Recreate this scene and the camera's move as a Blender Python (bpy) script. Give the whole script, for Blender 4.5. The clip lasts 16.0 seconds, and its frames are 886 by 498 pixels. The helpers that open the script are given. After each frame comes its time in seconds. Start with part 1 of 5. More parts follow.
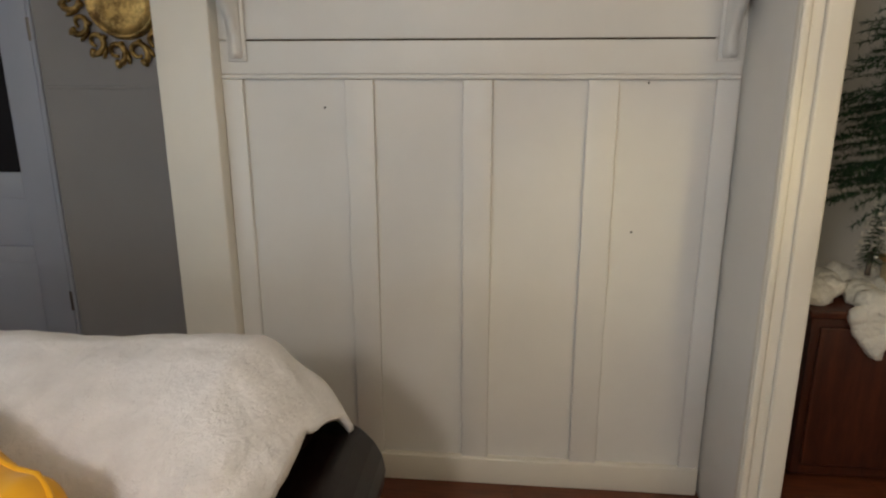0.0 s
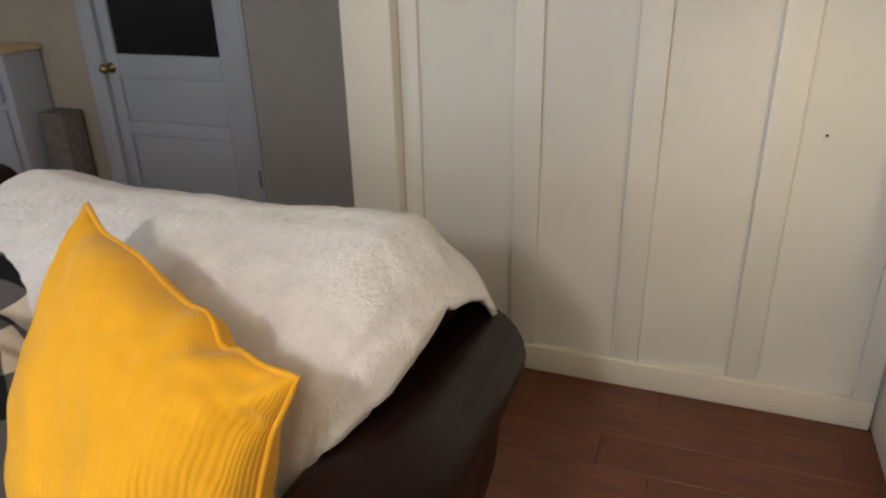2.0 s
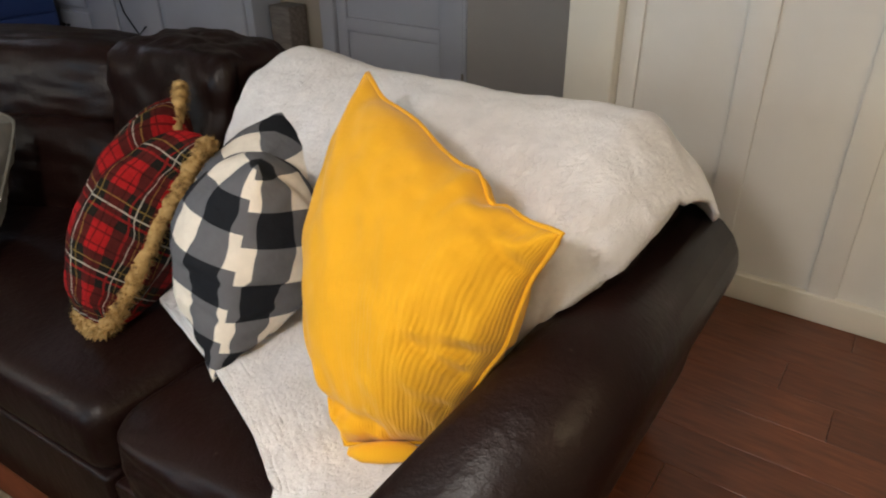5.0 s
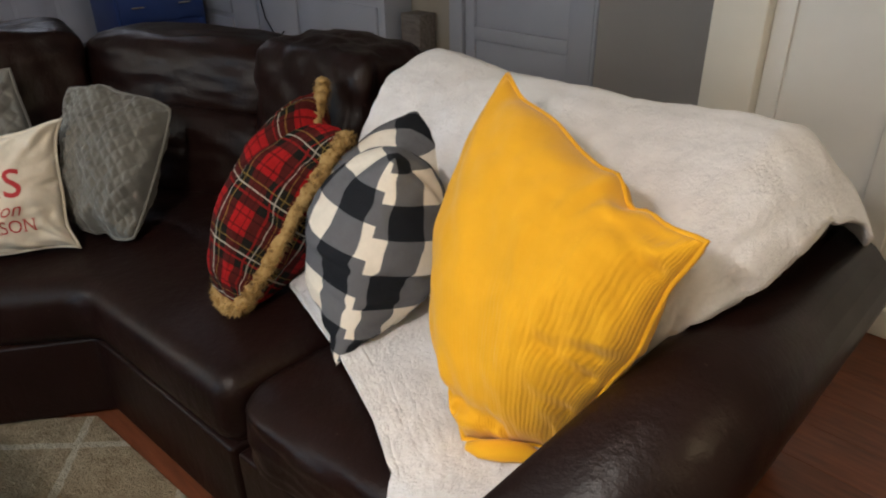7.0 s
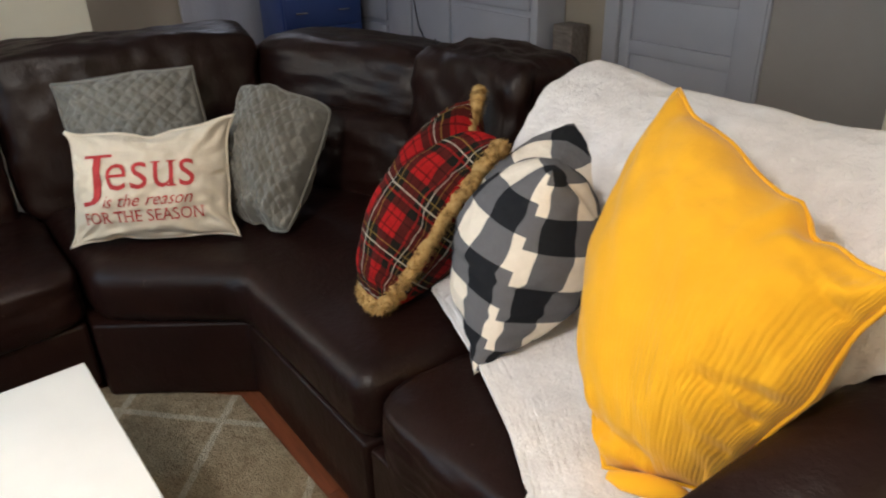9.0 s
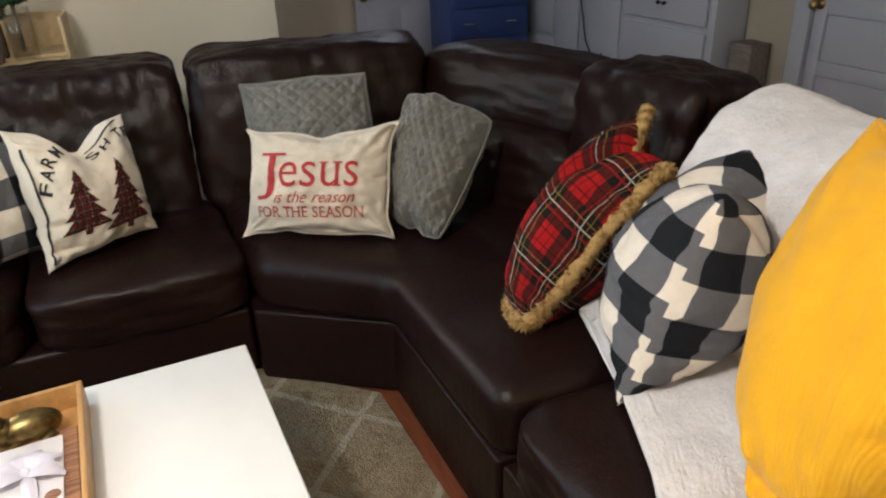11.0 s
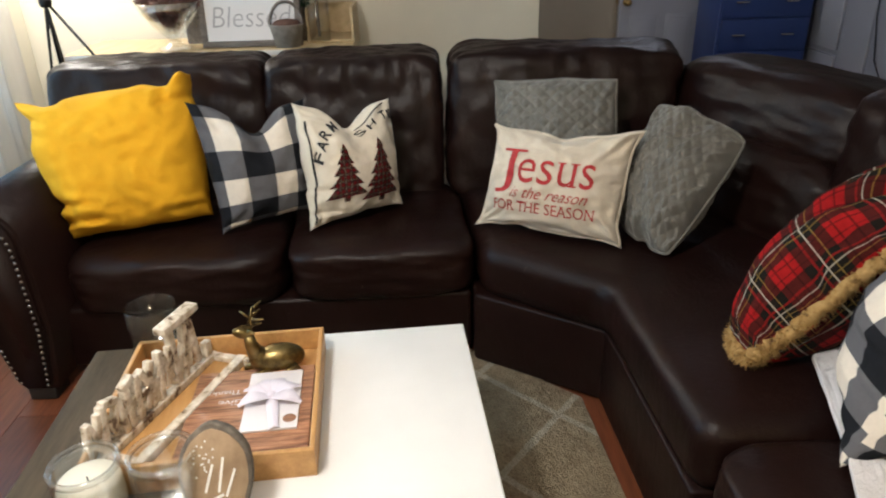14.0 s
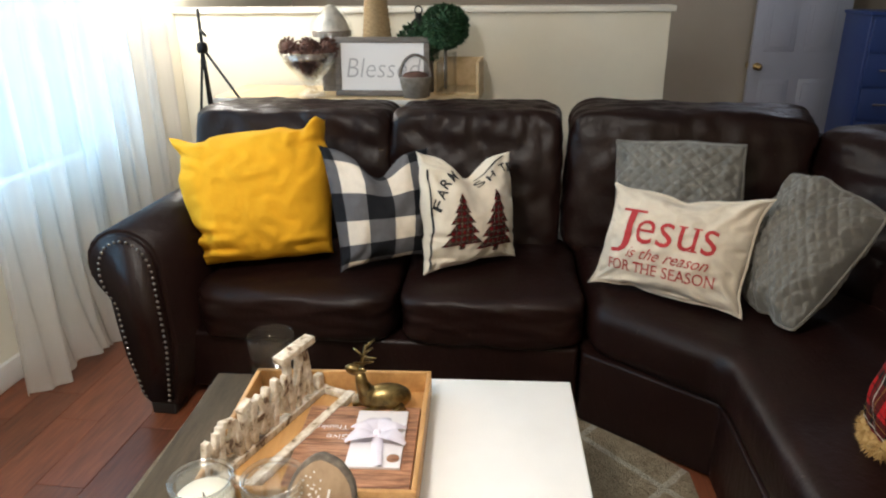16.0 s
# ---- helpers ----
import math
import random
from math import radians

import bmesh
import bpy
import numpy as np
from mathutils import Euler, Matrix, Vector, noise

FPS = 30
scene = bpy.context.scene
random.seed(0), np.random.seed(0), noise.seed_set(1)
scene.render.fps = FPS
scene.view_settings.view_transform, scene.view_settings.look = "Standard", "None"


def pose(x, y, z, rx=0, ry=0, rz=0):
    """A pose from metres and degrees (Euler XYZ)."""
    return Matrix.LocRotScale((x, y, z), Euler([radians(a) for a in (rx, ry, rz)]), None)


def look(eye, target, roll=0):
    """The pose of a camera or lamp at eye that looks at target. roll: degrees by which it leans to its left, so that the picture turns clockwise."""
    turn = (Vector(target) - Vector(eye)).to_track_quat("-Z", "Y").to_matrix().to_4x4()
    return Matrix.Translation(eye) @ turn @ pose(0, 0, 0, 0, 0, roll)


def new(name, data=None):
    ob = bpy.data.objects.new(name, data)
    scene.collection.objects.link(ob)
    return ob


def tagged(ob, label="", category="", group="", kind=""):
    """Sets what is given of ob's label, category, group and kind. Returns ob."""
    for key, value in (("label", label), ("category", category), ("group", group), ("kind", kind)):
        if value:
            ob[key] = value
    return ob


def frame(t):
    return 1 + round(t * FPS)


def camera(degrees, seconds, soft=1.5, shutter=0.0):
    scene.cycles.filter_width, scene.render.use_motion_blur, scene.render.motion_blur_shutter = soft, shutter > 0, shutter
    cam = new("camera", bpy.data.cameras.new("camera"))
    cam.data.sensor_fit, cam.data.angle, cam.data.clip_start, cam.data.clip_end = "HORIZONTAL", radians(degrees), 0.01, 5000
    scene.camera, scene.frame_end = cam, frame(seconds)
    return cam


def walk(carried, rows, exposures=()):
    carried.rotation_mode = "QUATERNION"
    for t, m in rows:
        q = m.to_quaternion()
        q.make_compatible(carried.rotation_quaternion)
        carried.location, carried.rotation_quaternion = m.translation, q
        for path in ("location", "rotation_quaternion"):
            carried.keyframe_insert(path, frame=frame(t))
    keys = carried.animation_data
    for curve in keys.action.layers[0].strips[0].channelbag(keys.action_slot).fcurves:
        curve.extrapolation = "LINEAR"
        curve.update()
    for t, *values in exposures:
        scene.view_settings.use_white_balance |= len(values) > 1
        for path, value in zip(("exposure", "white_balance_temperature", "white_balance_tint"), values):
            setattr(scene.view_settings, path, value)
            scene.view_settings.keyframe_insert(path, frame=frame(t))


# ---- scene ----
cam = camera(65.0, 16.0, soft=2.0, shutter=0.4)
PATH = [
    (0, (0.022, 0.117, 1.657), (-0.176, 2.029, 1.105), -0.2),
    (0.5, (0.046, 0.119, 1.649), (-0.269, 1.998, 1.041), -0.8),
    (1, (0.06, 0.117, 1.638), (-0.366, 1.955, 0.973), -0.6),
    (1.5, (0.068, 0.127, 1.618), (-0.484, 1.905, 0.889), -1.2),
    (2, (0.074, 0.132, 1.608), (-0.586, 1.841, 0.807), -1.4),
    (2.5, (0.08, 0.122, 1.596), (-0.664, 1.766, 0.733), -1.6),
    (3, (0.055, 0.084, 1.588), (-0.735, 1.673, 0.665), -2.2),
    (3.5, (0.034, 0.014, 1.587), (-0.798, 1.546, 0.608), -1.6),
    (4, (0.023, -0.031, 1.591), (-0.855, 1.454, 0.58), -2.1),
    (4.5, (-0.006, -0.072, 1.583), (-0.937, 1.393, 0.59), -1.1),
    (7, (-0.064, -0.153, 1.547), (-1.294, 1.111, 0.604), -0.9),
    (7.5, (-0.087, -0.166, 1.539), (-1.362, 1.054, 0.598), -0.5),
    (8, (-0.108, -0.178, 1.539), (-1.435, 0.988, 0.601), -0.6),
    (8.5, (-0.116, -0.179, 1.536), (-1.506, 0.92, 0.609), -0.8),
    (9, (-0.12, -0.181, 1.539), (-1.591, 0.822, 0.628), -1.5),
    (11.5, (-0.147, -0.19, 1.549), (-1.861, 0.365, 0.68), -2.0),
    (12, (-0.129, -0.189, 1.559), (-1.876, 0.256, 0.693), -2.0),
    (12.5, (-0.114, -0.174, 1.563), (-1.885, 0.15, 0.692), -2.5),
    (13, (-0.109, -0.185, 1.571), (-1.893, 0.035, 0.694), -2.2),
    (13.5, (-0.099, -0.201, 1.568), (-1.896, -0.077, 0.7), -1.6),
    (14, (-0.097, -0.21, 1.569), (-1.904, -0.174, 0.712), -1.6),
    (14.5, (-0.092, -0.221, 1.578), (-1.906, -0.276, 0.737), -1.6),
    (15, (-0.087, -0.233, 1.577), (-1.913, -0.371, 0.772), -1.4),
    (15.5, (-0.091, -0.238, 1.579), (-1.927, -0.443, 0.815), -1.2),
    (16, (-0.079, -0.247, 1.58), (-1.927, -0.502, 0.86), -0.6),
]
walk(cam, [(t, look(eye, target, roll)) for t, eye, target, roll in PATH],
     exposures=[(0, -0.32), (1.0, -0.28), (2.0, -0.08), (3.0, 0.0), (4.5, 0.0), (7.0, -0.12), (8.0, -0.06), (8.5, 0.08), (9.0, 0.15), (11.5, 0.13), (13.0, 0.11), (16.0, 0.12)])


# ---- world and lights ----
world = bpy.data.worlds.new("world")
scene.world = world
world.use_nodes = True
wn = world.node_tree
sky = wn.nodes.new("ShaderNodeTexSky")
sky.sky_type = "NISHITA"
sky.sun_disc = False
sky.sun_elevation = radians(8)
sky.sun_rotation = radians(120)
wn.links.new(sky.outputs[0], wn.nodes["Background"].inputs[0])
wn.nodes["Background"].inputs[1].default_value = 0.12


def lamp(name, kind, at, target, energy, colour, size):
    d = bpy.data.lights.new(name, kind)
    d.energy, d.color = energy, colour
    if kind == "AREA":
        d.shape, d.size = "DISK", size
    else:
        d.shadow_soft_size = size
    ob = new(name, d)
    ob.matrix_basis = look(at, target)
    return ob


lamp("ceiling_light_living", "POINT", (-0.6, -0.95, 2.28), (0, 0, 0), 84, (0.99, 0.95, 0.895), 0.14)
# Unseen warm light added in front of the casing; also brightens tree room and wall.
lamp("unseen_warm_light_right", "POINT", (1.15, 0.55, 2.2), (0, 0, 0), 21, (1.0, 0.82, 0.52), 0.10)
# Unseen spot added to throw the warm patch onto the panelled wall.
spot = lamp("warm_patch_spot", "SPOT", (1.1, 0.9, 2.1), (0.30, 2.55, 0.98), 26, (1.0, 0.84, 0.40), 0.06)
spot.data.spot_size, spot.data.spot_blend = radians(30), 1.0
# Added bluish fill with no known fixture; lifts the far hall.
lamp("hall_fill_light", "POINT", (-5.0, 1.4, 2.35), (0, 0, 0), 9, (0.75, 0.82, 1.0), 0.15)
wl = lamp("window_daylight", "AREA", (-2.55, -2.445, 1.465), (-2.55, 0, 1.465), 30, (0.36, 0.69, 1.0), 0.9)
wl.data.shape, wl.data.size, wl.data.size_y = "RECTANGLE", 1.55, 1.22
# Unseen source added to whiten the curtain and cream wall beside the console.
lamp("unseen_light_console", "POINT", (-3.75, -2.12, 1.78), (0, 0, 0), 38, (1.0, 0.96, 0.90), 0.09)


# ---- materials ----
class Mat:
    """A Principled material and short ways to add nodes."""

    def __init__(self, name, colour, rough=0.6, metal=0.0, spec=0.5):
        self.m = bpy.data.materials.new(name)
        self.m.use_nodes = True
        self.t = self.m.node_tree
        self.b = self.t.nodes["Principled BSDF"]
        self.b.inputs["Base Color"].default_value = (*colour, 1)
        self.b.inputs["Roughness"].default_value = rough
        self.b.inputs["Metallic"].default_value = metal
        self.b.inputs["Specular IOR Level"].default_value = spec
        self.colour = colour

    def node(self, kind, **inputs):
        n = self.t.nodes.new("ShaderNode" + kind)
        for k, v in inputs.items():
            n.inputs[k.replace("_", " ")].default_value = v
        return n

    def link(self, a, b):
        self.t.links.new(a, b)

    def coords(self, which="Object", scale=(1, 1, 1), turn=0.0):
        c = self.node("TexCoord")
        mp = self.node("Mapping")
        mp.inputs["Scale"].default_value = scale
        mp.inputs["Rotation"].default_value = (0, 0, radians(turn))
        self.link(c.outputs[which], mp.inputs["Vector"])
        return mp.outputs[0]

    def noise(self, scale, detail=4, vec=None, rough=0.6):
        n = self.node("TexNoise", Scale=scale, Detail=detail, Roughness=rough)
        self.link(vec if vec else self.coords(), n.inputs["Vector"])
        return n.outputs["Fac"]

    def ramp(self, fac, stops):
        r = self.node("ValToRGB")
        e = r.color_ramp.elements
        while len(e) < len(stops):
            e.new(0.5)
        for i, (p, c) in enumerate(stops):
            e[i].position, e[i].color = p, (*c, 1) if len(c) == 3 else c
        self.link(fac, r.inputs[0])
        return r.outputs[0]

    def mix(self, fac, a, b, how="MIX"):
        n = self.t.nodes.new("ShaderNodeMix")
        n.data_type, n.blend_type = "RGBA", how
        for sock, v in ((n.inputs[0], fac), (n.inputs[6], a), (n.inputs[7], b)):
            if isinstance(v, (int, float)):
                sock.default_value = v
            elif isinstance(v, tuple):
                sock.default_value = (*v, 1)
            else:
                self.link(v, sock)
        return n.outputs[2]

    def math(self, op, a, b=0.0):
        n = self.node("Math")
        n.operation = op
        for i, v in enumerate((a, b)):
            if isinstance(v, (int, float)):
                n.inputs[i].default_value = v
            else:
                self.link(v, n.inputs[i])
        return n.outputs[0]

    def base(self, sock):
        self.link(sock, self.b.inputs["Base Color"])
        return self

    def vary(self, scale, amount, colour=None):
        c = colour or self.colour
        dark = tuple(v * (1 - amount) for v in c)
        light = tuple(min(1, v * (1 + amount)) for v in c)
        f = self.noise(scale, 5)
        return self.base(self.ramp(f, [(0.3, dark), (0.7, light)]))

    def bump(self, height, strength=0.3, dist=0.01):
        n = self.node("Bump", Strength=strength, Distance=dist)
        self.link(height, n.inputs["Height"])
        if self.b.inputs["Normal"].is_linked:
            self.link(self.b.inputs["Normal"].links[0].from_socket, n.inputs["Normal"])
        self.link(n.outputs[0], self.b.inputs["Normal"])
        return self

    def rough(self, fac, lo, hi):
        n = self.node("MapRange")
        n.inputs[3].default_value, n.inputs[4].default_value = lo, hi
        self.link(fac, n.inputs[0])
        self.link(n.outputs[0], self.b.inputs["Roughness"])
        return self


def paint(name, c, rough=0.45):
    m = Mat(name, c, rough)
    m.vary(1.7, 0.05)
    m.bump(m.noise(60, 3), 0.08, 0.004).bump(m.noise(3, 2), 0.1, 0.01)
    return m.rough(m.noise(4), rough - 0.08, rough + 0.12)


white_paint = paint("white_paint", (0.74, 0.72, 0.69), 0.42)
trim_paint = paint("cream_trim_paint", (0.76, 0.72, 0.64), 0.38)
gray_paint = paint("gray_wall_paint", (0.305, 0.283, 0.272), 0.7)
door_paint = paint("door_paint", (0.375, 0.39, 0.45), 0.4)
cream_paint = paint("cream_wall_paint", (0.72, 0.675, 0.56), 0.7)
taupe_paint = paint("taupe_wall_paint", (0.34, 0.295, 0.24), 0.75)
ceiling_paint = paint("ceiling_paint", (0.8, 0.78, 0.74), 0.85)

leather = Mat("brown_leather", (0.0125, 0.0050, 0.0042), 0.4, 0, 0.20)
_sc = leather.ramp(leather.noise(46, 2), [(0.73, (0, 0, 0)), (0.78, (1, 1, 1))])
_lc = leather.ramp(leather.noise(3, 5), [(0.3, (0.0090, 0.0035, 0.0029)), (0.7, (0.0165, 0.0066, 0.0054))])
leather.base(leather.mix(leather.math("MULTIPLY", _sc, 0.35), _lc, (0.10, 0.075, 0.06)))
_v = leather.node("TexVoronoi", Scale=210.0)
leather.link(leather.coords(), _v.inputs["Vector"])
leather.bump(leather.noise(7, 4, leather.coords("Object", (1.4, 1.4, 0.5))), 0.16, 0.02)
leather.bump(leather.noise(28, 3, leather.coords("Object", (1, 1, 0.6))), 0.22, 0.010).bump(_v.outputs["Distance"], 0.16, 0.002)
_cr = leather.ramp(leather.noise(16, 6, leather.coords("Object", (1, 1, 0.45)), 0.7), [(0.44, (1, 1, 1)), (0.5, (0, 0, 0)), (0.56, (1, 1, 1))])
leather.bump(_cr, 0.10, 0.004)
leather.rough(leather.noise(5, 5), 0.28, 0.46)

floor_wood = Mat("reddish_wood_planks", (0.16, 0.055, 0.03), 0.34)
_g = floor_wood.noise(5, 8, floor_wood.coords("Object", (1.0, 9, 1)), 0.65)
_oi = floor_wood.node("ObjectInfo")
_c = floor_wood.ramp(_g, [(0.25, (0.070, 0.020, 0.009)), (0.55, (0.155, 0.046, 0.020)), (0.8, (0.21, 0.073, 0.031))])
_h = floor_wood.node("HueSaturation")
floor_wood.link(_c, _h.inputs["Color"])
floor_wood.link(floor_wood.math("ADD", floor_wood.math("MULTIPLY", _oi.outputs["Random"], 0.35), 0.82), _h.inputs["Value"])
floor_wood.base(_h.outputs[0])
floor_wood.bump(_g, 0.12, 0.003).rough(floor_wood.noise(6), 0.26, 0.46)

rug_mat = Mat("gray_beige_rug", (0.26, 0.235, 0.20), 0.95, 0, 0.1)
_p = rug_mat.node("TexCoord")
_s = rug_mat.node("SeparateXYZ")
rug_mat.link(_p.outputs["Object"], _s.inputs[0])


def _stripe(m, a, b, off, period, half):
    """1 on lines a*x + b*y = off + k*period, of that half width."""
    v = m.math("ADD", m.math("ADD", m.math("MULTIPLY", _s.outputs[0], a), m.math("MULTIPLY", _s.outputs[1], b)), -off)
    w = m.math("ADD", m.math("MULTIPLY", m.noise(30, 2), 0.014), -0.007)
    q = m.math("PINGPONG", m.math("ADD", v, w), period / 2)
    return m.math("LESS_THAN", q, half)


_l = rug_mat.math("MAXIMUM", _stripe(rug_mat, -0.714, 0.70, 1.586, 0.36, 0.0125), _stripe(rug_mat, 0.63, 0.776, -1.103, 0.36, 0.0125))
_pile = rug_mat.mix(0.5, rug_mat.noise(140, 4), rug_mat.noise(24, 5))
_pile = rug_mat.ramp(_pile, [(0.34, (0, 0, 0)), (0.66, (1, 1, 1))])
_rc = rug_mat.mix(_pile, (0.215, 0.162, 0.105), (0.46, 0.375, 0.26))
_rl = rug_mat.mix(_pile, (0.35, 0.305, 0.235), (0.60, 0.53, 0.42))
rug_mat.base(rug_mat.mix(_l, _rc, _rl)).bump(_pile, 0.9, 0.01)


def fabric(name, c, rough=0.9, weave=500, amount=0.12):
    m = Mat(name, c, rough, 0, 0.15)
    m.vary(9, amount)
    m.b.inputs["Sheen Weight"].default_value = 0.25
    m.bump(m.noise(weave, 2), 0.3, 0.002).bump(m.noise(22, 3), 0.35, 0.012)
    return m


throw_mat = Mat("white_fleece", (0.85, 0.825, 0.84), 0.95, 0, 0.1)
throw_mat.vary(14, 0.08)
throw_mat.b.inputs["Sheen Weight"].default_value = 0.5
throw_mat.bump(throw_mat.noise(190, 5, None, 0.7), 0.6, 0.008).bump(throw_mat.noise(60, 4), 0.45, 0.012)

def uv_xy(m):
    s = m.node("SeparateXYZ")
    c = m.node("TexCoord")
    m.link(c.outputs["UV"], s.inputs[0])
    return s.outputs[0], s.outputs[1]


yellow_mat = Mat("yellow_ribbed_cotton", (0.80, 0.40, 0.018), 0.88, 0, 0.15)
yellow_mat.vary(5, 0.07)
yellow_mat.b.inputs["Sheen Weight"].default_value = 0.2
_w = yellow_mat.node("TexWave", Scale=17.0, Distortion=0.0)
_w.wave_type, _w.bands_direction = "BANDS", "X"
yellow_mat.link(yellow_mat.coords("UV"), _w.inputs["Vector"])
_uu, _vv = uv_xy(yellow_mat)
_worn = yellow_mat.ramp(yellow_mat.math("ADD", yellow_mat.math("SUBTRACT", _uu, _vv), yellow_mat.math("MULTIPLY", yellow_mat.noise(5, 2), 0.5)), [(0.1, (0.12, 0.12, 0.12)), (0.5, (1, 1, 1))])
yellow_mat.bump(yellow_mat.math("MULTIPLY", _w.outputs["Fac"], _worn), 0.26, 0.004).bump(yellow_mat.noise(9, 3), 0.30, 0.02).bump(yellow_mat.noise(300, 2), 0.25, 0.002)
yellow_plain = Mat("yellow_knit_cotton", (0.80, 0.41, 0.022), 0.9, 0, 0.15)
yellow_plain.vary(5, 0.07)
yellow_plain.bump(yellow_plain.noise(9, 3), 0.22, 0.03).bump(yellow_plain.noise(300, 2), 0.3, 0.003)

linen = fabric("natural_linen", (0.62, 0.55, 0.45), 0.9, 420, 0.06)
linen_white = fabric("cream_cotton", (0.70, 0.63, 0.52), 0.9, 420, 0.06)


def check_mat(name, n, off=0.0, voff=0.31):
    """Buffalo check: n squares a side, black, gray and cream."""
    m = Mat(name, (0.5, 0.5, 0.5), 0.9, 0, 0.15)
    u, v = uv_xy(m)
    a = m.math("GREATER_THAN", m.math("FRACT", m.math("MULTIPLY", m.math("ADD", u, off), n / 2)), 0.54)
    b = m.math("GREATER_THAN", m.math("FRACT", m.math("MULTIPLY", m.math("ADD", v, voff + off), n / 2)), 0.5)
    s = m.math("MULTIPLY", m.math("ADD", a, b), 0.5)
    c = m.ramp(s, [(0.0, (0.013, 0.014, 0.018)), (0.25, (0.125, 0.125, 0.137)), (0.75, (0.76, 0.69, 0.60))])
    m.t.nodes[-1].color_ramp.interpolation = "CONSTANT"
    g = m.noise(40, 4)
    m.base(m.mix(0.2, c, m.ramp(g, [(0.3, (0.55, 0.55, 0.55)), (0.7, (1, 1, 1))]), "MULTIPLY"))
    m.bump(m.noise(350, 2), 0.35, 0.002).bump(m.noise(14, 3), 0.35, 0.02)
    return m


check_a = check_mat("buffalo_check_cotton", 7, 0.065, 0.10)
check_b = check_mat("buffalo_check_cotton_large", 5, 0.07, 0.22)


def plaid_mat(name, n, red=(0.50, 0.022, 0.02)):
    m = Mat(name, red, 0.92, 0, 0.1)
    u, v = uv_xy(m)

    def band(x, lo, hi):
        f = m.math("FRACT", m.math("MULTIPLY", x, n))
        return m.math("MULTIPLY", m.math("GREATER_THAN", f, lo), m.math("LESS_THAN", f, hi))

    bu, bv = band(u, 0.0, 0.55), band(v, 0.0, 0.55)
    dark = m.math("ADD", m.math("MULTIPLY", m.math("MAXIMUM", bu, bv), 0.80), m.math("MULTIPLY", m.math("MINIMUM", bu, bv), 0.18))
    c = m.mix(dark, red, (0.008, 0.013, 0.011))
    c = m.mix(m.math("MULTIPLY", m.math("MAXIMUM", band(u, 0.14, 0.18), band(v, 0.14, 0.18)), 0.55), c, red)
    c = m.mix(m.math("MULTIPLY", m.math("MAXIMUM", band(u, 0.26, 0.285), band(v, 0.26, 0.285)), 0.55), c, (0.72, 0.68, 0.58))
    c = m.mix(m.math("MULTIPLY", m.math("MAXIMUM", band(u, 0.39, 0.41), band(v, 0.39, 0.41)), 0.28), c, (0.62, 0.42, 0.10))
    c = m.mix(m.math("MULTIPLY", m.math("MAXIMUM", band(u, 0.64, 0.67), band(v, 0.64, 0.67)), 0.6), c, (0.03, 0.008, 0.008))
    c = m.mix(m.math("MULTIPLY", m.math("MAXIMUM", band(u, 0.86, 0.89), band(v, 0.86, 0.89)), 0.6), c, (0.03, 0.008, 0.008))
    c = m.mix(0.5, c, m.ramp(m.noise(45, 4), [(0.3, (0.45, 0.45, 0.45)), (0.7, (1, 1, 1))]), "MULTIPLY")
    m.base(c)
    m.bump(m.noise(260, 2), 0.5, 0.003).bump(m.noise(16, 3), 0.3, 0.02)
    return m


plaid = plaid_mat("red_tartan_wool", 3.8, (0.36, 0.013, 0.015))
tree_plaid = plaid_mat("red_plaid_print", 9, (0.17, 0.010, 0.014))
velvet = Mat("gray_quilted_velvet", (0.172, 0.166, 0.15), 0.75, 0, 0.3)
velvet.vary(12, 0.13)
velvet.b.inputs["Sheen Weight"].default_value = 0.35
velvet.b.inputs["Sheen Roughness"].default_value = 0.35
velvet.bump(velvet.noise(14, 2), 0.25, 0.02).bump(velvet.noise(260, 2), 0.2, 0.002)
fur_mat = Mat("golden_brown_fur", (0.33, 0.20, 0.075), 0.85, 0, 0.2)
fur_mat.base(fur_mat.ramp(fur_mat.noise(38, 4), [(0.3, (0.10, 0.052, 0.02)), (0.45, (0.36, 0.22, 0.08)), (0.75, (0.55, 0.37, 0.16))]))
red_ink = Mat("red_print", (0.40, 0.028, 0.032), 0.85)
black_ink = Mat("black_print", (0.02, 0.02, 0.022), 0.85)
white_lam = Mat("white_table_lacquer", (0.92, 0.915, 0.90), 0.28)
white_lam.vary(4, 0.03)
white_lam.rough(white_lam.noise(7), 0.22, 0.4)
black_metal = Mat("black_metal", (0.012, 0.012, 0.013), 0.4, 0.6)
brass = Mat("antique_brass", (0.42, 0.30, 0.13), 0.34, 1.0)
nail_metal = Mat("pewter_nailhead", (0.24, 0.21, 0.18), 0.38, 1.0)
gold = Mat("antique_gold_leaf", (0.50, 0.32, 0.10), 0.42, 0.75)
gold.base(gold.ramp(gold.noise(24, 5), [(0.35, (0.12, 0.065, 0.02)), (0.6, (0.55, 0.36, 0.12))]))
dark_plastic = Mat("black_feet", (0.012, 0.01, 0.01), 0.6)


def wood(name, dark, light, scale=6, stretch=(1, 8, 8), rough=0.55):
    m = Mat(name, light, rough)
    g = m.noise(scale, 8, m.coords("Object", stretch), 0.65)
    m.base(m.ramp(g, [(0.3, dark), (0.7, light)]))
    return m.bump(g, 0.2, 0.003)


